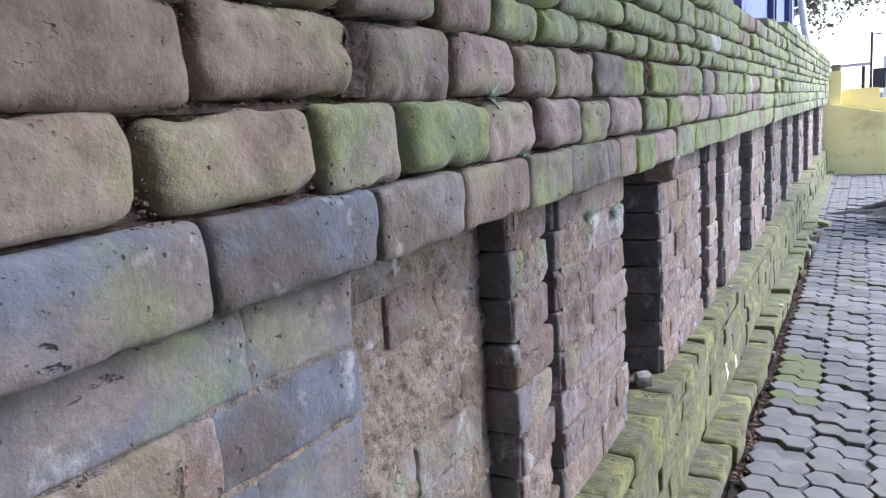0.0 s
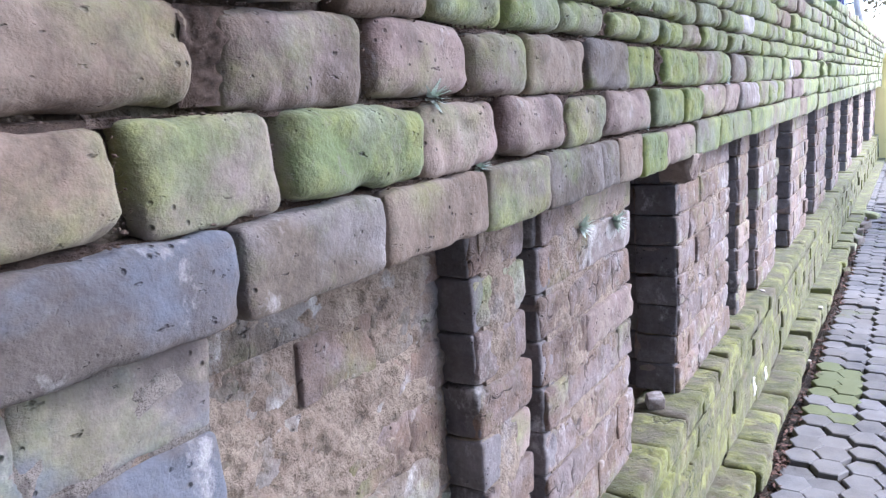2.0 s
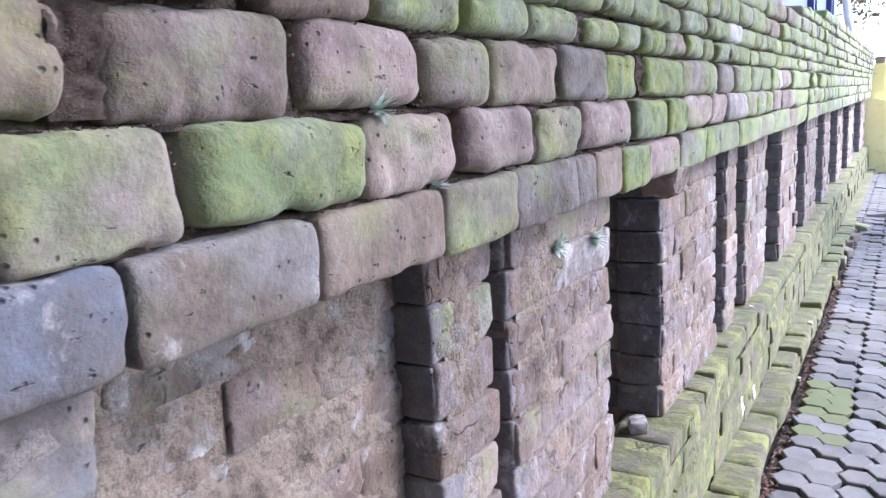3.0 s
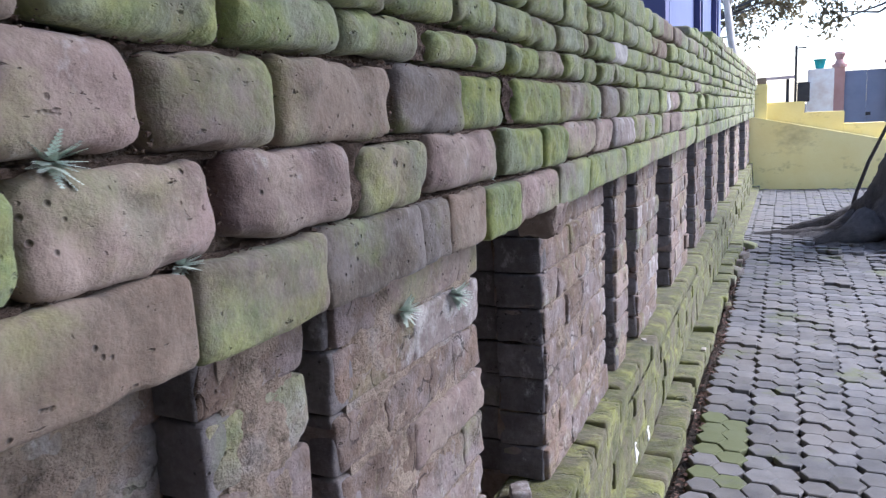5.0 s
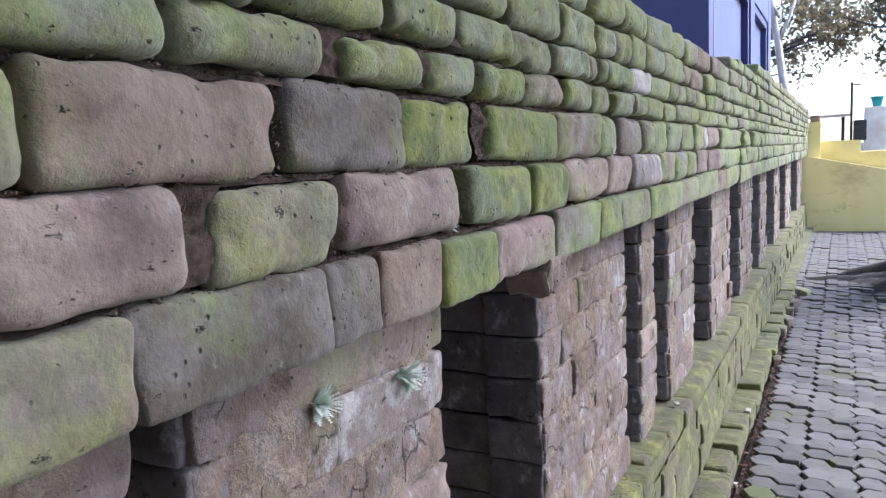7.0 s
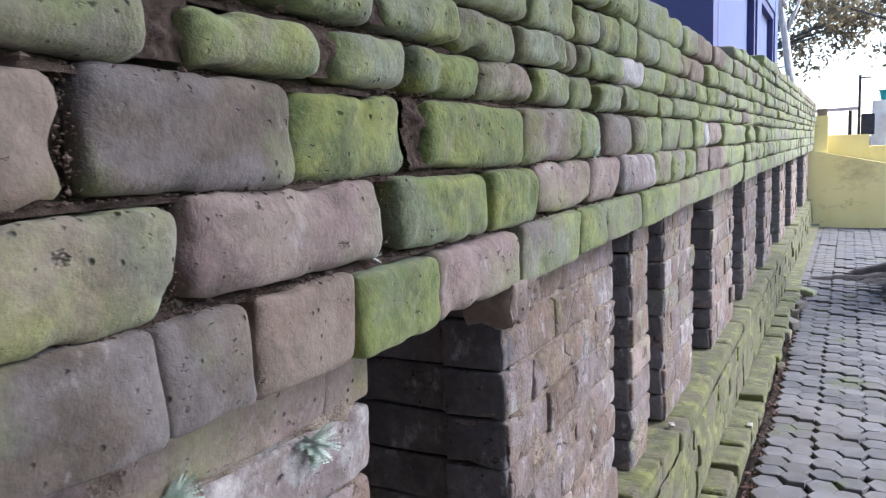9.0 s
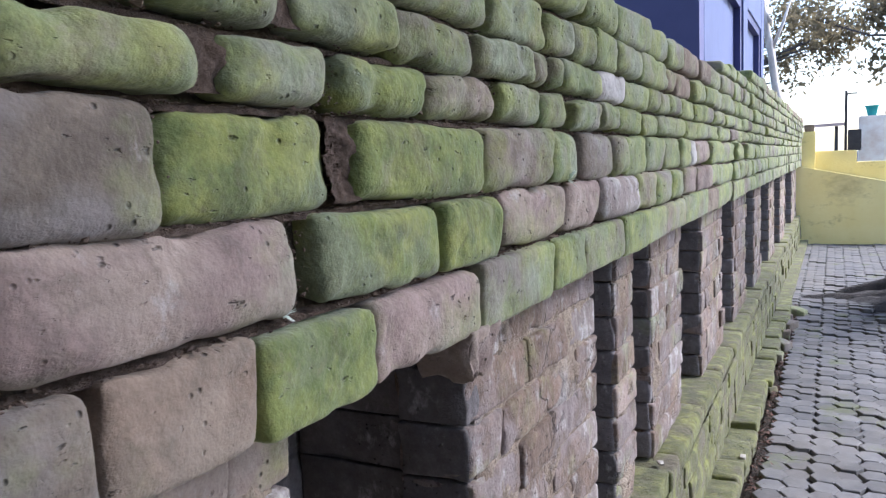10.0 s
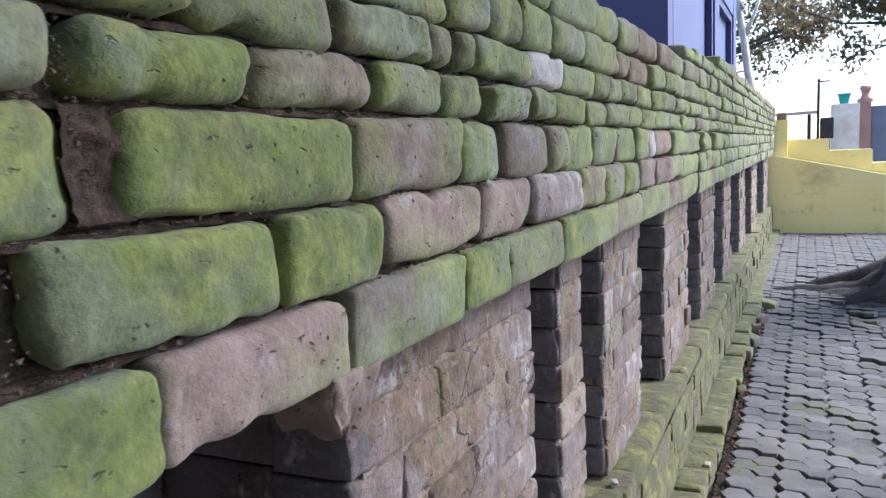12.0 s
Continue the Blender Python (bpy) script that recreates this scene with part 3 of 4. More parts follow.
prng = np.random.default_rng(3)
pv, pf = paver_arrays(prng)
paver_mesh = bpy.data.meshes.new("paver")
paver_mesh.from_pydata(pv, [], pf)
paver_mesh.materials.append(PAVER)
mossy_mesh = paver_mesh.copy()
mossy_mesh.materials[0] = PAVER_MOSSY
far_pavers = Pile()
for i in range(-1, 24):
    slip = prng.uniform(-0.02, 0.02)
    for j in range(int((WALL_END + 2.5) / ROW)):
        px, py = -0.315 + 3 * SIDE * i, -2.4 + ROW * (j + 0.5) + slip
        if py > WALL_END - 0.1 or i < 0 and py < 8.35:
            continue
        if prng.random() < 0.12:
            slip = min(0.035, max(-0.035, slip + prng.choice([-1, 1]) * prng.uniform(0.004, 0.012)))
        sag = 0.006 * noise.noise(Vector((px * 1.3, py * 1.1, 2.0))) + prng.normal(0, 0.0015)
        if noise.noise(Vector((px * 2.1, py * 1.7, 7.7))) > 0.42:
            sag -= 0.013
        if prng.random() < 0.012:
            sag -= 0.02
        heave = max(0.0, 1 - math.hypot(px - 0.45, (py - 8.55) * 0.75) / 1.15)
        sag += heave * prng.uniform(-0.03, 0.022)
        green = 3.3 < py < 4.0 and i == 0 and prng.random() < 0.75
        if 2.7 < py < 8.2 and i < 6:
            ob = new("paver", mossy_mesh if green else paver_mesh)
            ob.parent = pavement
            ob.matrix_basis = pose(px + prng.normal(0, 0.0045), py + prng.normal(0, 0.005), sag, prng.normal(0, 1.3 + 6 * heave), prng.normal(0, 1.3 + 6 * heave), prng.normal(0, 2.2 + 6 * heave))
        else:
            tilt = prng.normal(0, 0.012 + 0.09 * heave, 2)
            v = np.array(pv)
            v[:, 2] += v[:, 0] * tilt[0] + v[:, 1] * tilt[1]
            far_pavers.add(v + (px, py, sag), pf)
far_pavers.make("far_pavers", PAVER, pavement, smooth=False)

# ---- yellow stepped wall across the end ----
def yellow_wall():
    thing = tagged(new("yellow_wall"), "yellow limewashed stepped stair wall with a stained face", "wall", kind="structure")
    thing.location = (0, WALL_END, 0)
    me_v = [(-0.62, 0, -0.03), (3.2, 0, -0.03), (3.2, 0, 0.42), (1.2, 0, 0.72), (-0.62, 0, 1.12)]
    v = me_v + [(x, 0.22, z) for x, _, z in me_v]
    f = [(0, 1, 2, 3, 4), (9, 8, 7, 6, 5)] + [(i, i + 5, (i + 1) % 5 + 5, (i + 1) % 5) for i in range(5)]
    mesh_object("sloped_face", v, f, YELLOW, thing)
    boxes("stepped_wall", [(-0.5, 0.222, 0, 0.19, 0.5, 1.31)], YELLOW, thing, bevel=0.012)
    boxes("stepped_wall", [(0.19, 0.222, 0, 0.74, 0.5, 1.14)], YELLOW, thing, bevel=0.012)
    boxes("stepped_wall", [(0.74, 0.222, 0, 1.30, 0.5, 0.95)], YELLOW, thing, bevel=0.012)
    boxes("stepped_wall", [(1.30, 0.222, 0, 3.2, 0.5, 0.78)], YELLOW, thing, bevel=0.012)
    boxes("corner_pillar", [(-0.52, 0.1, 0, -0.34, 0.54, 1.60)], YELLOW, thing, bevel=0.01)
    boxes("pillar_cap", [(-0.49, 0.2, 1.60, -0.36, 0.46, 1.70)], BRICK["b"], thing, "weathered brick cap", bevel=0.01)


yellow_wall()


# ---- blue house behind the wall ----
def blue_house():
    house = tagged(new("blue_house"), "blue painted house with shallow recessed wall bays behind the wall", "house")
    house.location = (-0.98, 7.28, 0)
    # the end wall's shade is put into its darker, more violet colour
    boxes("end_wall", [(-4.0, 0.0, 0, -0.002, 0.22, 4.2)], BLUE_SHADE, house, "blue painted end wall in its shaded tone")
    boxes("side_wall", [(-0.3, 0.222, 0, -0.09, 5.75, 4.2)], BLUE_LIT, house, "blue painted side wall in its lit tone")
    for a, b in ((0.222, 0.32), (3.05, 3.5), (5.32, 5.75)):
        boxes("pilaster", [(-0.0875, a, 0, 0.0, b, 4.2)], BLUE_LIT, house, bevel=0.006)
    for a, b in ((0.32, 3.05), (3.5, 5.32)):
        boxes("lintel", [(-0.0875, a + 0.002, 2.95, -0.003, b - 0.002, 4.2)], BLUE_LIT, house, bevel=0.006)
        win = boxes("window_bay", [(-0.0875, a + 0.002, 0, -0.004, b - 0.002, 1.62)], BLUE_LIT, house, "blue painted recessed bay in the lit tone")
        # navy strips put the shade of the far jamb and head into colour
        boxes("frame", [(-0.0875, b - 0.12, 1.622, -0.02, b - 0.002, 2.948), (-0.0875, a + 0.002, 2.86, -0.02, b - 0.122, 2.948)], NAVY, win, "navy strip coloured for the shade of the bay reveal")
    boxes("roof", [(-4.3, -0.4, 4.2, 0.5, 6.1, 4.35)], ROOF_RED, house)


blue_house()


# ---- tree beside the path ----
def leaf(r, size):
    u, w = Vector(r.normal(0, 1, 3)).normalized(), Vector(r.normal(0, 1, 3))
    w = u.cross(w).normalized()
    return np.array([u * -size, w * size * 0.42, u * size, w * size * -0.42])


def tube(path, radii, sides, rng, lump=0.0):
    """A limb along points, with a radius at each."""
    verts, faces = [], []
    path = [Vector(p) for p in path]
    for i, (p, r) in enumerate(zip(path, radii)):
        ahead = (path[min(i + 1, len(path) - 1)] - path[max(i - 1, 0)]).normalized()
        side = ahead.cross(Vector((0, 1, 0.01))).normalized()
        other = ahead.cross(side)
        for k in range(sides):
            a = 2 * math.pi * k / sides
            q = 1 + lump * noise.noise(Vector((math.cos(a) * 1.7, math.sin(a) * 1.7, i * 0.35 + p.x)))
            verts.append(p + (side * math.cos(a) + other * math.sin(a)) * r * q)
    for i in range(len(path) - 1):
        for k in range(sides):
            j = (k + 1) % sides
            faces.append((i * sides + k, i * sides + j, (i + 1) * sides + j, (i + 1) * sides + k))
    faces.append(tuple(range(sides))[::-1])
    faces.append(tuple((len(path) - 1) * sides + k for k in range(sides)))
    return verts, faces


def rough_trunk(path, radii):
    """A trunk resampled finely, with buttresses at its foot and flaking bark."""
    t = np.linspace(0, len(path) - 1, 60)
    p = np.stack([np.interp(t, range(len(path)), c) for c in np.array(path).T], 1)
    v, f = tube(p, np.interp(t, range(len(path)), radii), 72, None, 0.0)
    out = []
    for i, q in enumerate(v):
        c = Vector(p[i // 72])
        off = Vector(q) - c
        a = math.atan2(off.y, off.x)
        low = max(0.0, 1 - max(c.z, 0) / 0.9)
        k = 1 + 0.16 * low * math.sin(6 * a + 2.2) + 0.10 * noise.noise(Vector(q) * 3.2) + 0.06 * noise.noise(Vector(q) * 9) + 0.035 * noise.noise(Vector(q) * 26)
        out.append(c + off * k)
    return out, f


def shade_tree():
    tree = tagged(new("tree"), "leaning dark grey tree trunk with spreading surface roots", "tree")
    tree.location = (0.98, 8.9, 0)
    v, f = rough_trunk([(-0.04, 0, -0.1), (0.0, 0, 0.1), (0.08, 0, 0.3), (0.22, 0, 0.6), (0.42, 0.05, 1.0), (0.75, 0.1, 1.6), (1.3, 0.2, 2.6), (1.7, 0.3, 3.8)],
                [0.52, 0.43, 0.40, 0.40, 0.41, 0.39, 0.34, 0.3])
    mesh_object("trunk", v, f, BARK, tree, smooth=True)
    for path, radii in (([(-0.35, 0, 0.06), (-0.62, 0.1, -0.03), (-0.85, 0.02, -0.03), (-1.08, 0.12, -0.025), (-1.3, 0.06, -0.035), (-1.45, 0.12, -0.09)], [0.22, 0.12, 0.085, 0.06, 0.045, 0.03]),
                        ([(-0.3, -0.3, 0.1), (-0.5, -0.42, 0.04), (-0.72, -0.4, -0.02), (-0.9, -0.46, -0.09)], [0.22, 0.12, 0.07, 0.04]),
                        ([(0.0, -0.45, 0.12), (0.05, -0.7, 0.03), (0.2, -0.9, -0.04), (0.3, -1.05, -0.1)], [0.25, 0.14, 0.09, 0.05]),
                        ([(-0.35, 0.3, 0.08), (-0.65, 0.5, 0.02), (-0.95, 0.45, -0.03), (-1.15, 0.5, -0.09)], [0.2, 0.1, 0.07, 0.04])):
        v, f = tube(path, radii, 12, None, 0.5)
        mesh_object("root", v, f, ROOT, tree, smooth=True)
    v, f, rings, sides = [], [], 22, 64
    for i in range(rings + 1):
        for k in range(sides):
            a, d = 2 * math.pi * k / sides, i / rings
            reach = 1.0 + 0.35 * noise.noise(Vector((math.cos(a) * 1.4, math.sin(a) * 1.4, 3.0)))
            px, py = math.cos(a) * 1.05 * d * reach - 0.1, math.sin(a) * 0.75 * d * reach
            lump = 0.05 * noise.noise(Vector((px * 5, py * 5, 1.0))) + 0.035 * noise.noise(Vector((px * 14, py * 14, 6.0))) + 0.015 * noise.noise(Vector((px * 40, py * 40, 9.0)))
            v.append((px, py, 0.13 * (1 - d) ** 1.4 + lump * (1 - 0.55 * d) + 0.012 - 0.06 * max(0.0, d - 0.8) * 5))
            if i:
                b, n = i * sides + k, i * sides + (k + 1) % sides
                f.append((b - sides, b, n, n - sides))
    mesh_object("soil_mound", v, f, MOUND, tree, "lumpy grey soil round the foot of the trunk", True)
    r = np.random.default_rng(17)
    # unseen limbs and crown, added overhead to shade the near stretch of wall
    limbs = (((1.3, 0.2, 2.6), (0.6, -1.6, 3.9), (-0.3, -4.5, 4.9), (-1.0, -8.0, 5.4)), ((1.6, 0.3, 3.4), (2.2, -2.4, 4.6), (2.0, -6.0, 5.4), (1.6, -10.5, 5.8)))
    for path in limbs:
        v, f = tube(path, [0.24, 0.17, 0.11, 0.05], 12, None, 0.3)
        mesh_object("limb", v, f, BARK, tree, smooth=True)
    leaves = Pile()
    # clumps thicken towards -y, so that the near wall gets less light
    for _ in range(640):
        c = np.array([r.uniform(-3.4, 3.6), -13.8 + 11.2 * r.random() ** 1.9, r.uniform(4.4, 6.4)])
        for _ in range(22):
            leaves.add(leaf(r, r.uniform(0.10, 0.20)) + c + r.normal(0, 0.32, 3), [(0, 1, 2, 3)])
    leaves.make("crown", LEAF, tree, smooth=False)
    return tree


shade_tree()


def sapling():
    thing = tagged(new("sapling"), "thin bare sapling stem with a few leaves", "sapling")
    thing.location = (0.66, 9.5, 0.05)
    v, f = tube([(-0.12, 0, -0.05), (-0.05, 0, 0.3), (0.05, 0, 0.62), (0.2, 0, 0.98), (0.4, 0.02, 1.42), (0.55, 0, 1.75)], [0.022, 0.02, 0.018, 0.016, 0.013, 0.008], 8, None)
    mesh_object("stem", v, f, BARK, thing, smooth=True)
    r = np.random.default_rng(4)
    leaves = Pile()
    for _ in range(60):
        c = np.array([0.42, 0, 1.45]) + r.normal(0, 1, 3) * (0.10, 0.12, 0.13)
        leaves.add(leaf(r, 0.07) + c, [(0, 1, 2, 3)])
    leaves.make("leaves", LEAF, thing, smooth=False)


sapling()


def far_tree(x, y, crown, seed, label, count):
    """A tall tree: trunk, limbs and a ragged crown of leaves in clumps."""
    r = np.random.default_rng(seed)
    tree = tagged(new("far_tree"), label, "tree", "trees beyond the end wall")
    tree.location = (x, y, 0)
    cx, cz, wide, high = crown
    v, f = tube([(0, 0, -0.1), (0.05, 0, 1.5), (0.0, 0, 3.0), (cx * 0.4, 0, cz * 0.75), (cx * 0.8, 0, cz)], [0.4, 0.3, 0.25, 0.18, 0.08], 14, None, 0.25)
    mesh_object("trunk", v, f, BARK, tree, smooth=True)
    leaves = Pile()
    for _ in range(count):
        c = r.normal(0, 1, 3)
        c = np.array([cx, 0, cz]) + c / np.linalg.norm(c) * np.array([wide, wide * 0.6, high]) * r.uniform(0.25, 1.05)
        if r.random() < 0.3:
            v, f = tube([(cx * 0.5, 0, cz * 0.8), (c + np.array([cx * 0.5, 0, cz * 0.8])) / 2 + r.normal(0, 0.2, 3), c], [0.06, 0.035, 0.012], 5, None)
            mesh_object("limb", v, f, BARK, tree)
        for _ in range(int(r.uniform(60, 130))):
            leaves.add(leaf(r, r.uniform(0.07, 0.14)) + c + r.normal(0, 0.27, 3), [(0, 1, 2, 3)])
    leaves.make("crown", LEAF, tree, smooth=False)


def pale_tree():
    """A slender pale trunk leaning over the end of the lane."""
    tree = tagged(new("pale_tree"), "slender pale trunk leaning beside the blue house", "tree")
    tree.location = (-0.72, 15.0, 0)
    v, f = tube([(0, 0, -0.1), (-0.04, 0, 1.0), (-0.13, 0, 1.9), (-0.24, 0.02, 2.4), (-0.3, 0, 2.9), (-0.42, 0.05, 3.6), (-0.5, 0, 4.6)], [0.085, 0.075, 0.068, 0.062, 0.06, 0.05, 0.03], 12, np.random.default_rng(6), 0.25)
    mesh_object("trunk", v, f, PALE_BARK, tree, smooth=True)
    for top, reach in ((3.0, (0.35, 0.1, 0.9)), (3.5, (-0.5, 0.3, 1.0))):
        v, f = tube([(-0.31, 0, top - 0.1), (-0.31 + reach[0] * 0.5, reach[1] * 0.5, top + reach[2] * 0.4), (-0.31 + reach[0], reach[1], top + reach[2])], [0.035, 0.025, 0.01], 8, None)
        mesh_object("limb", v, f, PALE_BARK, tree, smooth=True)


pale_tree()
far_tree(4.2, 27, (-2.0, 5.4, 3.4, 2.0), 11, "tall tree with sparse sunlit dark leaves", 44)
far_tree(-5.4, 30, (4.0, 5.0, 2.6, 1.7), 12, "tree with brownish dark leaves against the sky", 34)


# ---- gate and pillars behind the yellow wall ----
def gate_pillar(name, x, w, top, material, label, finial):
    p = tagged(new(name), label, "pillar")
    p.location = (x, 17.0, 0)
    boxes("shaft", [(-w / 2, -w / 2, -0.03, w / 2, w / 2, top)], material, p, bevel=0.01)
    if finial:
        bm = bmesh.new()
        for r1, r2, z, h in ((w * 0.72, w * 0.72, 0.03, 0.06), (w * 0.5, w * 0.32, 0.1, 0.08), (w * 0.3, w * 0.55, 0.19, 0.11), (w * 0.55, w * 0.4, 0.265, 0.04)):
            bmesh.ops.create_cone(bm, cap_ends=True, segments=16, radius1=r1, radius2=r2, depth=h, matrix=Matrix.Translation((0, 0, top + z)))
        me = bpy.data.meshes.new("finial")
        bm.to_mesh(me)
        bm.free()
        me.materials.append(material)
        new("finial", me).parent = p


gate_pillar("gate_pillar", 0.82, 0.18, 1.9, TERRACOTTA, "dull pink gate pillar with an urn finial", True)
gate_pillar("gate_pillar", 1.875, 0.45, 1.93, TERRACOTTA, "broad dull pink gate pillar with an urn finial", True)
gate_pillar("white_pillar", 0.508, 0.44, 1.89, CHALK, "peeling white painted masonry pillar", False)
gate = tagged(new("gate"), "slate blue sheet metal gate between pillars", "gate")
gate.location = (0.915, 17.0, 0)
boxes("gate_panel", [(0, -0.02, 0.05, 0.36, 0.02, 1.83)], GATE_BLUE, gate, bevel=0.006)
boxes("gate_panel", [(0.364, -0.02, 0.05, 0.73, 0.02, 1.83)], GATE_BLUE, gate, bevel=0.006)
boxes("latch", [(0.36, -0.05, 1.0, 0.44, -0.021, 1.06)], DARK, gate)
post = tagged(new("post"), "dark iron post with a meter box", "post")
post.location = (0.08, 16.6, 0)
boxes("pole", [(-0.022, -0.022, -0.03, 0.022, 0.022, 2.33)], DARK, post)
boxes("arm", [(0.024, -0.012, 2.27, 0.17, 0.012, 2.295)], DARK, post)
boxes("meter_box", [(0.031, -0.08, 1.3, 0.24, 0.08, 1.66)], DARK, post, bevel=0.01)
pot = tagged(new("flower_pot"), "teal plastic pot on the white pillar", "pot")
pot.location = (0.49, 17.0, 1.89)
bm = bmesh.new()
for r1, r2, z, h in ((0.07, 0.1, 0.08, 0.16), (0.115, 0.115, 0.17, 0.025)):
    bmesh.ops.create_cone(bm, cap_ends=True, segments=20, radius1=r1, radius2=r2, depth=h, matrix=Matrix.Translation((0, 0, z)))
me = bpy.data.meshes.new("body")
bm.to_mesh(me)
bm.free()
me.materials.append(TEAL)
new("body", me).parent = pot
shed = tagged(new("far_shed"), "open shed with a thin faded red roof beyond the wall", "shed")
shed.location = (-3.15, 23.0, 0)
mesh_object("roof", [(-0.2, -0.3, 1.84), (3.3, -0.3, 1.9), (3.3, 3.3, 2.02), (-0.2, 3.3, 1.96), (-0.2, -0.3, 1.9), (3.3, -0.3, 1.98), (3.3, 3.3, 2.08), (-0.2, 3.3, 2.02)],
            [(0, 3, 2, 1), (4, 5, 6, 7), (0, 1, 5, 4), (1, 2, 6, 5), (2, 3, 7, 6), (3, 0, 4, 7)], FADED_ROOF, shed)
for px, py in ((0.0, 0.0), (3.1, 0.0), (0.0, 3.0), (3.1, 3.0)):
    boxes("post", [(px - 0.04, py - 0.04, -0.03, px + 0.04, py + 0.04, 1.9)], DARK, shed)

# ---- unseen walls added behind and beside, to block sky light ----
back = boxes("wall_back", [(-6.0, -3.3, 0, 8.0, -3.0, 7.0)], BRICK["k"])
tagged(boxes("wall_side", [(4.4, -3.0, 0, 4.7, 1.0, 6.0)], BRICK["k"]), "unseen plain wall added beside the path to block light", "wall", kind="structure")
tagged(back, "unseen plain wall added across the lane to block light", "wall", kind="structure")


# ---- small things on and in the wall ----
CHIP = np.array([(1, 0, 0), (-0.8, 0.3, 0), (0.2, 1, 0), (0, -0.9, 0.1), (0.1, 0, 0.8), (-0.1, 0.1, -0.7)])
CHIP_FACES = [(0, 2, 4), (2, 1, 4), (1, 3, 4), (3, 0, 4), (2, 0, 5), (1, 2, 5), (3, 1, 5), (0, 3, 5)]


def crumbs(name, parent, spots, label):
    """Crumbled brick and soil lying along ledges: spots are (x, y0, y1, z, how many)."""
    r = np.random.default_rng(21)
    pile = Pile()
    for x, y0, y1, z, count in spots:
        for _ in range(count):
            size = r.uniform(0.001, 0.003) if r.random() < 0.95 else r.uniform(0.003, 0.006)
            if noise.noise(Vector((z * 40, y0 * 3 + _ * 0.01, 0))) < -0.05:
                continue
            p, f = size * CHIP * r.uniform(0.4, 1.4, CHIP.shape) * (1, 1, 0.7), CHIP_FACES
            p = turned(p, r.uniform(0, 6.3), r.normal(0, 0.4))
            heap = r.choice(5)
            pile.add(p + (x + r.normal(0, 0.009), y0 + (y1 - y0) * (heap + 0.5) / 5 + r.normal(0, 0.022), z + size * 0.35), f)
    return tagged(pile.make(name, LITTER, parent, smooth=False), label)


crumbs("ledge_debris", parapet, [(x - 0.026, y, y + 0.35, z + 0.001, 300 if z < 1.4 else 120) for _, z, x, *_ in COURSES[:5] for y in np.arange(0.3, 4.2, 0.35)],
       "crumbled brick and soil on the ledges")
crumbs("gutter_debris", pavement, [(-0.40, y, y + 0.3, -0.022, 160) for y in np.arange(2.6, 8.0, 0.3)], "leaf litter and grit beside the footing")


def leaf_litter():
    """Dry red-brown leaves lying in the gutter beside the footing."""
    r = np.random.default_rng(44)
    pile = Pile()
    for _ in range(3600):
        y = r.uniform(2.2, 8.6)
        if noise.noise(Vector((y * 4.0, 0.0, 2.0))) < r.uniform(-0.3, 0.5):
            continue
        p = leaf(r, r.uniform(0.006, 0.016)) * (1, 1, 0.45)
        pile.add(p + (r.normal(-0.376, 0.016), y, -0.006 + abs(r.normal(0, 0.006))), [(0, 1, 2, 3)])
    tagged(pile.make("leaf_litter", DRY_LEAF, pavement, smooth=False), "dry red-brown leaves in the gutter")


leaf_litter()


def joint_soil():
    """Ragged beds of soil and brick dust lying in the open joints between the courses."""
    for n, (_, z, x, *_) in enumerate(COURSES[:6]):
        pile = Pile()
        ys = np.arange(-0.1, 6.0, 0.008)
        v, f = [], []
        for i, y in enumerate(ys):
            jag = noise.noise(Vector((y * 9, n * 5.0, 1.0))) + 0.6 * noise.noise(Vector((y * 45, n * 5.0, 4.0)))
            front = x - 0.025 + 0.010 * jag
            rise = 0.0035 + 0.0035 * noise.noise(Vector((y * 30, n * 3.0, 8.0)))
            v += [(front + 0.001, y, z - 0.004), (front, y, z + 0.001), (front - 0.009, y, z + rise), (-0.57, y, z + 0.006)]
            if i:
                b = 4 * i
                f += [(b - 4 + k, b + k, b + k + 1, b - 3 + k) for k in range(3)]
        pile.add(v, f)
        tagged(pile.make("joint_soil", DUST, parapet), "brown soil and brick dust in the open joints")


joint_soil()


def coat(name, x, y0, y1, z0, z1, grain, relief, material, parent, label, seed, fade=0.0):
    """A rough skin of mortar in the plane x: relief lists (scale, depth) pairs of its bumps; fade draws its ends in."""
    ys, zs = np.arange(y0, y1 + grain / 2, grain), np.arange(z0, z1 + grain / 2, grain)
    v, f, n = [], [], len(zs)
    for i, y in enumerate(ys):
        for k, z in enumerate(zs):
            d = sum(depth * noise.noise(Vector((y * scale, z * scale * 1.3, seed + scale))) for scale, depth in relief)
            if fade:
                d -= 0.014 * max(0.0, 1 - min(y - y0, y1 - y) / fade)
            v.append((x + d, y, z))
            if i and k:
                b = i * n + k
                f.append((b - n - 1, b - 1, b, b - n))
    pile = Pile()
    pile.add(v, f)
    return tagged(pile.make(name, material, parent), label)


coat("joint_mortar", -0.549, -0.1, 4.2, 1.195, 1.646, 0.006, ((11, 0.007), (34, 0.006), (90, 0.004)), MORTAR, parapet, "crumbling brown mortar deep in the joints", 2.0)
for (n, end), gap in WIDE.items():
    z0, z1, x, ends = COURSES[n][:4]
    y = ends[ends.index(end) - 1]
    coat("joint_fill", x - 0.016, y - 0.008, y + 2 * gap + 0.012, z0 + 0.002, z1 - 0.002, 0.003, ((28, 0.008), (75, 0.006), (160, 0.003)), DUST, parapet, "crumbled brown mortar in a wide upright joint", y * 5.0)
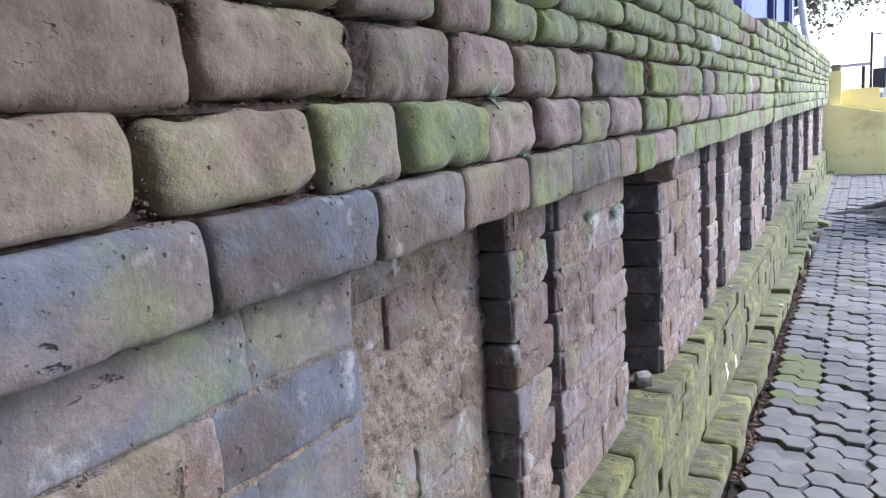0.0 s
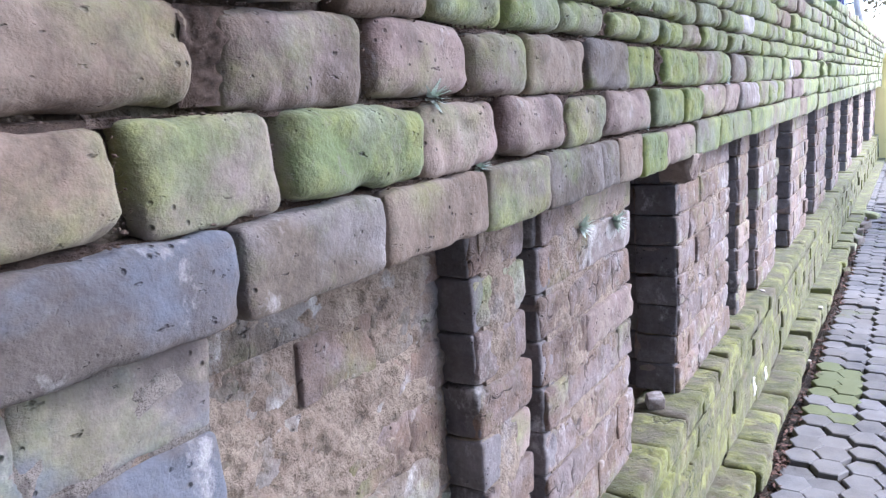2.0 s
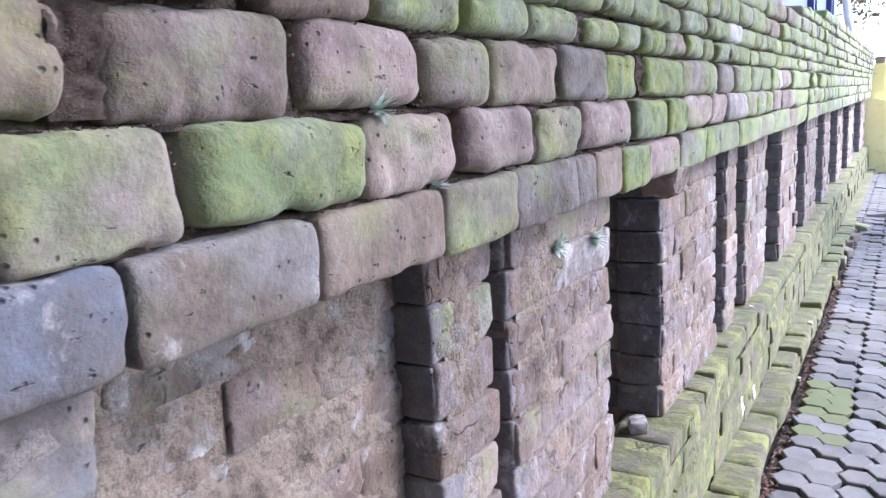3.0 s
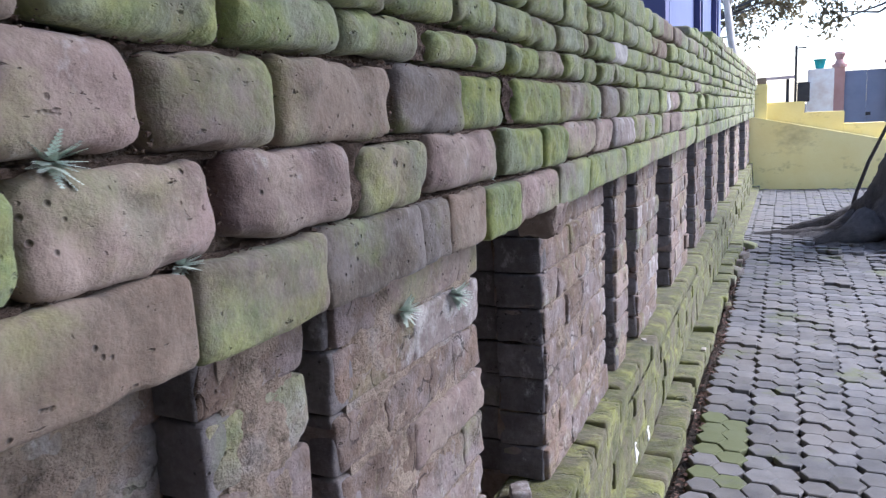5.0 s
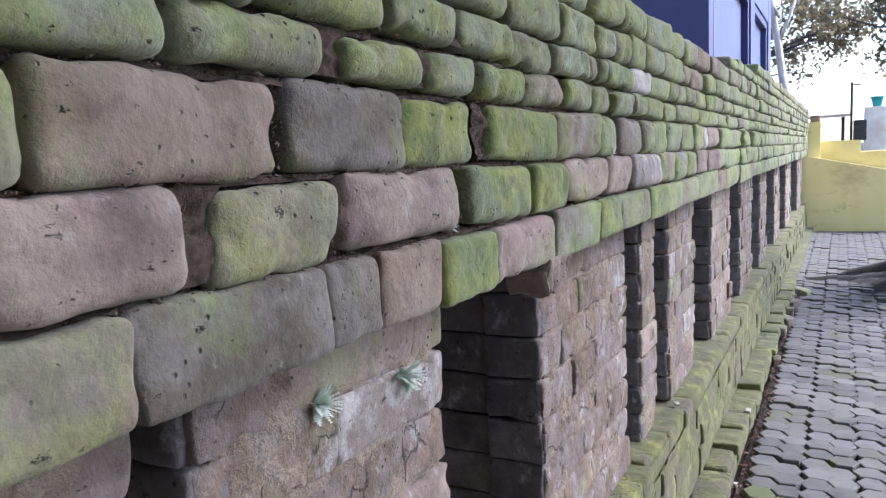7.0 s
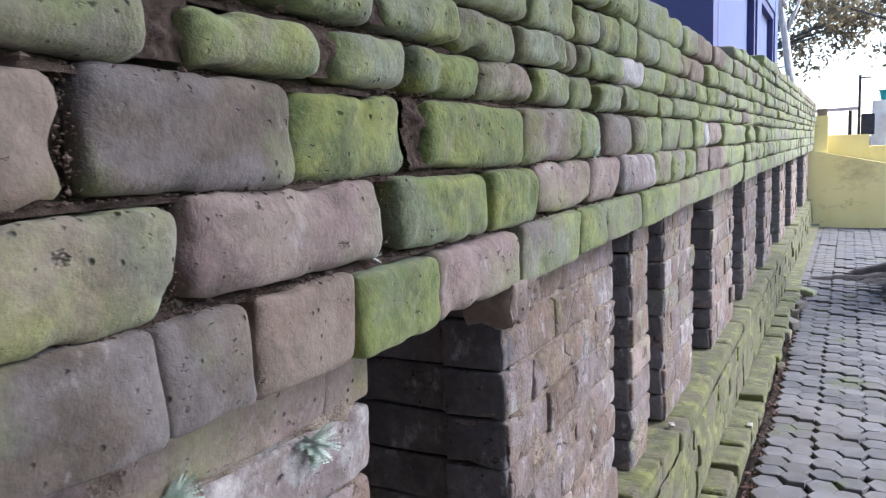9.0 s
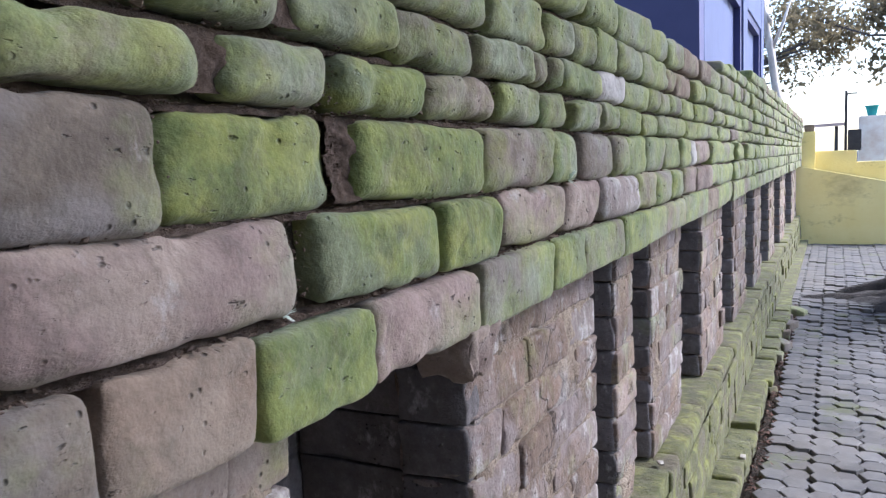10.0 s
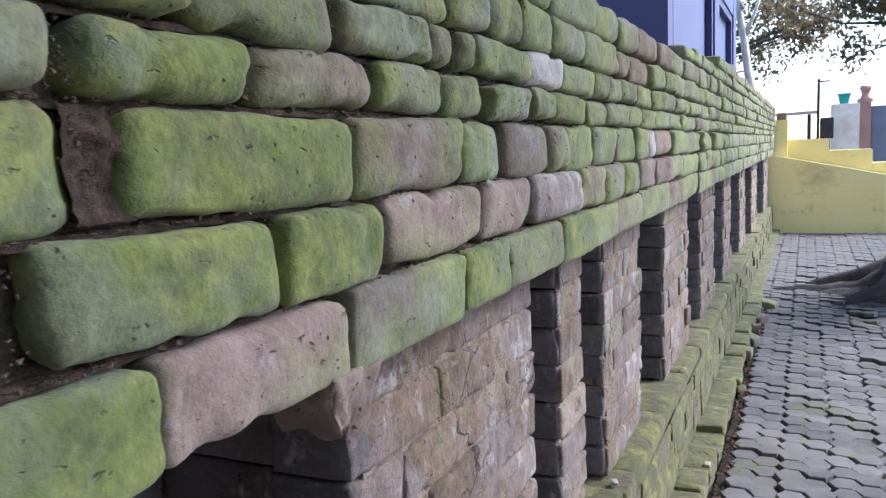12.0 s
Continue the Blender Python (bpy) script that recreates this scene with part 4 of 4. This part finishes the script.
coat("plaster_patch", -0.5585, -0.1, 0.625, 0.42, 1.108, 0.006, ((7, 0.009), (24, 0.005), (80, 0.0028)), GREY_RENDER, lower, "smeared old lime mortar over the brick panel", 5.0)
coat("plaster_patch", -0.656, 0.63, 1.175, 0.42, 1.108, 0.005, ((6, 0.010), (21, 0.010), (58, 0.006), (130, 0.003)), RENDER, lower, "crumbling pitted lime plaster in the eroded recess", 9.0)
for a, b in PIERS[:5]:
    coat("plaster_patch", -0.5905 if a > 1.3 else -0.587, a + 0.014, b - 0.012, 0.42, 1.104, 0.006, ((8, 0.009), (27, 0.005), (85, 0.003)), RENDER, lower, "crumbling lime plaster clinging to the pier", a * 7.0, 0.04)


coat("moss_crust", -0.5235, 1.7, 8.4, 0.05, 0.335, 0.011, ((5, 0.004), (19, 0.005), (60, 0.003)), BRICK["y"], plinth, "moss and soil crust over the plinth face", 14.0)


def joint_rubble():
    """Crumbling brick ends and grit packed into the upright joints."""
    r = np.random.default_rng(33)
    pile = Pile()
    for n, (z0, z1, x, ends, _, _) in enumerate(COURSES[1:6]):
        for y in ends:
            if not 0.2 < y < 3.4:
                continue
            spread = r.uniform(0.004, 0.011)
            for _ in range(int(r.uniform(50, 110))):
                size = r.uniform(0.0007, 0.002) if r.random() < 0.9 else r.uniform(0.002, 0.0036)
                p = size * CHIP * r.uniform(0.5, 1.5, CHIP.shape)
                p = turned(p, r.uniform(0, 6.3), r.normal(0, 0.8))
                side = r.normal(0, spread)
                pile.add(p + (x - 0.018 - r.uniform(0, 0.012) + 0.2 * abs(side), y + 0.007 + side, r.uniform(z0, z1)), CHIP_FACES)
    tagged(pile.make("joint_rubble", LITTER, parapet, smooth=False), "crumbled brick grit in the upright joints")


joint_rubble()


def rubble(name, x, y, z, size, material, label, category, seed, turn=0.0):
    r = np.random.default_rng(seed)
    p, f = block_arrays(*size, min(size) * 0.14, r, 1.6 * min(1.0, min(size) / 0.04), (3, 5, 3), True)
    ob = mesh_object(name, turned(p, turn, r.normal(0, 0.1)), f, material, None, label, True)
    ob.location = (x, y, z)
    return tagged(ob, category=category)


stub_verts, stub_faces = block_arrays(0.085, 0.105, 0.072, 0.004, np.random.default_rng(5), 1.8, (6, 14, 10), True)
low = np.clip(0.5 - stub_verts[:, 2] / 0.075, 0, 1)
ragged = np.array([noise.noise(Vector((q[1] * 55, q[0] * 40, 3.0))) for q in stub_verts])
stub_verts[:, 1] = 0.018 + (stub_verts[:, 1] - 0.018) * (1 - 0.55 * low)
stub_verts[:, 2] += 0.016 * ragged * low
stub_verts[:, 0] += 0.008 * ragged
broken = mesh_object("brick_stub", stub_verts, stub_faces, BRICK["p"], parapet, "broken pink brick stub hanging under the lintel", True)
broken.location = (-0.556, 2.245, 1.082)
rubble("stone", -0.625, 2.24, 0.415, (0.05, 0.06, 0.034), BRICK["w"], "grey broken stone on the sill of the opening", "stone", 8, 0.5)
rubble("stone", -0.425, 4.62, 0.075, (0.022, 0.03, 0.014), STONE, "pale pebble lying on the footing", "stone", 9)
rubble("stone", -0.402, 3.95, -0.006, (0.02, 0.024, 0.018), STONE, "pale pebble beside the footing", "stone", 10)
rubble("stone", -0.41, 5.9, 0.0, (0.06, 0.09, 0.05), BRICK["n"], "grey lump of rubble beside the footing", "stone", 14, 0.7)
for k, (x, y, size) in enumerate(((-0.41, 6.6, 0.07), (-0.40, 6.95, 0.09), (-0.42, 7.3, 0.08), (-0.40, 7.6, 0.11), (-0.43, 7.9, 0.08), (-0.36, 8.15, 0.12))):
    rubble("stone", x, y, 0.01, (size, size * 1.3, 0.075), BRICK["n" if k % 2 else "m"], "flat broken slab of rubble beside the footing", "stone", 30 + k, k * 0.9)
rubble("brick_piece", -0.56, 3.62, 0.404, (0.018, 0.032, 0.006), STONE, "small pale leaf shaped chip on the plinth", "stone", 11, 0.4)


def scrap(x, y, z, height, width, seed):
    r = np.random.default_rng(seed)
    v, f = [], []
    for i in range(7):
        for j in range(4):
            d = 0.006 * noise.noise(Vector((i * 0.7, j * 0.9, seed)))
            taper = (1 - 1.5 * abs(i / 6 - 0.4)) * r.uniform(0.6, 1.2)
            v.append((d + 0.004 * (j % 2), (j / 3 - 0.5) * width * taper + 0.012 * math.sin(i), (i / 6 - 0.5) * height))
    for i in range(6):
        for j in range(3):
            f.append((i * 4 + j, i * 4 + j + 1, i * 4 + j + 5, i * 4 + j + 4))
    ob = mesh_object("paper_scrap", v, f, WHITE_WALL, None, "torn white paper scrap stuck to the mossy plinth", True)
    ob.modifiers.new("thickness", "SOLIDIFY").thickness = 0.001
    ob.location = (x, y, z)
    return tagged(ob, category="paper scrap", group="scraps on the plinth")


scrap(-0.496, 3.05, 0.185, 0.075, 0.034, 3)
scrap(-0.496, 3.30, 0.150, 0.06, 0.032, 4)


def fern(x, y, z, size, count, seed, label):
    """A small rosette of pinnate leaves rooted in a joint."""
    r = np.random.default_rng(seed)
    plant = tagged(new("wall_fern"), label, "plant", "small plants in the joints")
    plant.location = (x, y, z)
    for _ in range(count):
        frond = Pile()
        way = Vector((r.uniform(0.25, 1.0), r.normal(0, 0.8), r.normal(0.1, 0.55))).normalized()
        side = way.cross(Vector((0.2, 0.1, 1))).normalized()
        for k in range(7):
            c = way * size * (0.2 + 0.14 * k)
            w = size * 0.25 * (1 - 0.11 * k)
            for sgn in (-1, 1):
                tip = c + side * sgn * w + way * w * 0.5
                b1, b2 = c + way * size * 0.06, c - way * size * 0.06
                frond.add([b1, (b1 + tip) / 2 + way * w * 0.22, tip, (b2 + tip) / 2 - way * w * 0.12, b2], [(0, 1, 2, 3, 4)])
        ob = mesh_object("frond", np.concatenate(frond.verts), frond.faces, FERN, plant)


fern(-0.525, 0.985, 1.293, 0.024, 26, 1, "grey green fern tuft in a brick joint")
fern(-0.583, 1.607, 1.027, 0.026, 34, 2, "grey green fern tuft in a pier joint")
fern(-0.583, 1.803, 1.008, 0.029, 34, 3, "pale silvery fern tuft in a pier joint")
fern(-0.520, 2.650, 1.294, 0.018, 20, 4, "pale silvery fern tuft in a parapet joint")
fern(-0.528, 1.858, 1.204, 0.010, 14, 5, "tiny green fern tuft on the lintel course")
fern(-0.532, 1.105, 1.197, 0.018, 26, 6, "low green fern clump on the lintel ledge")
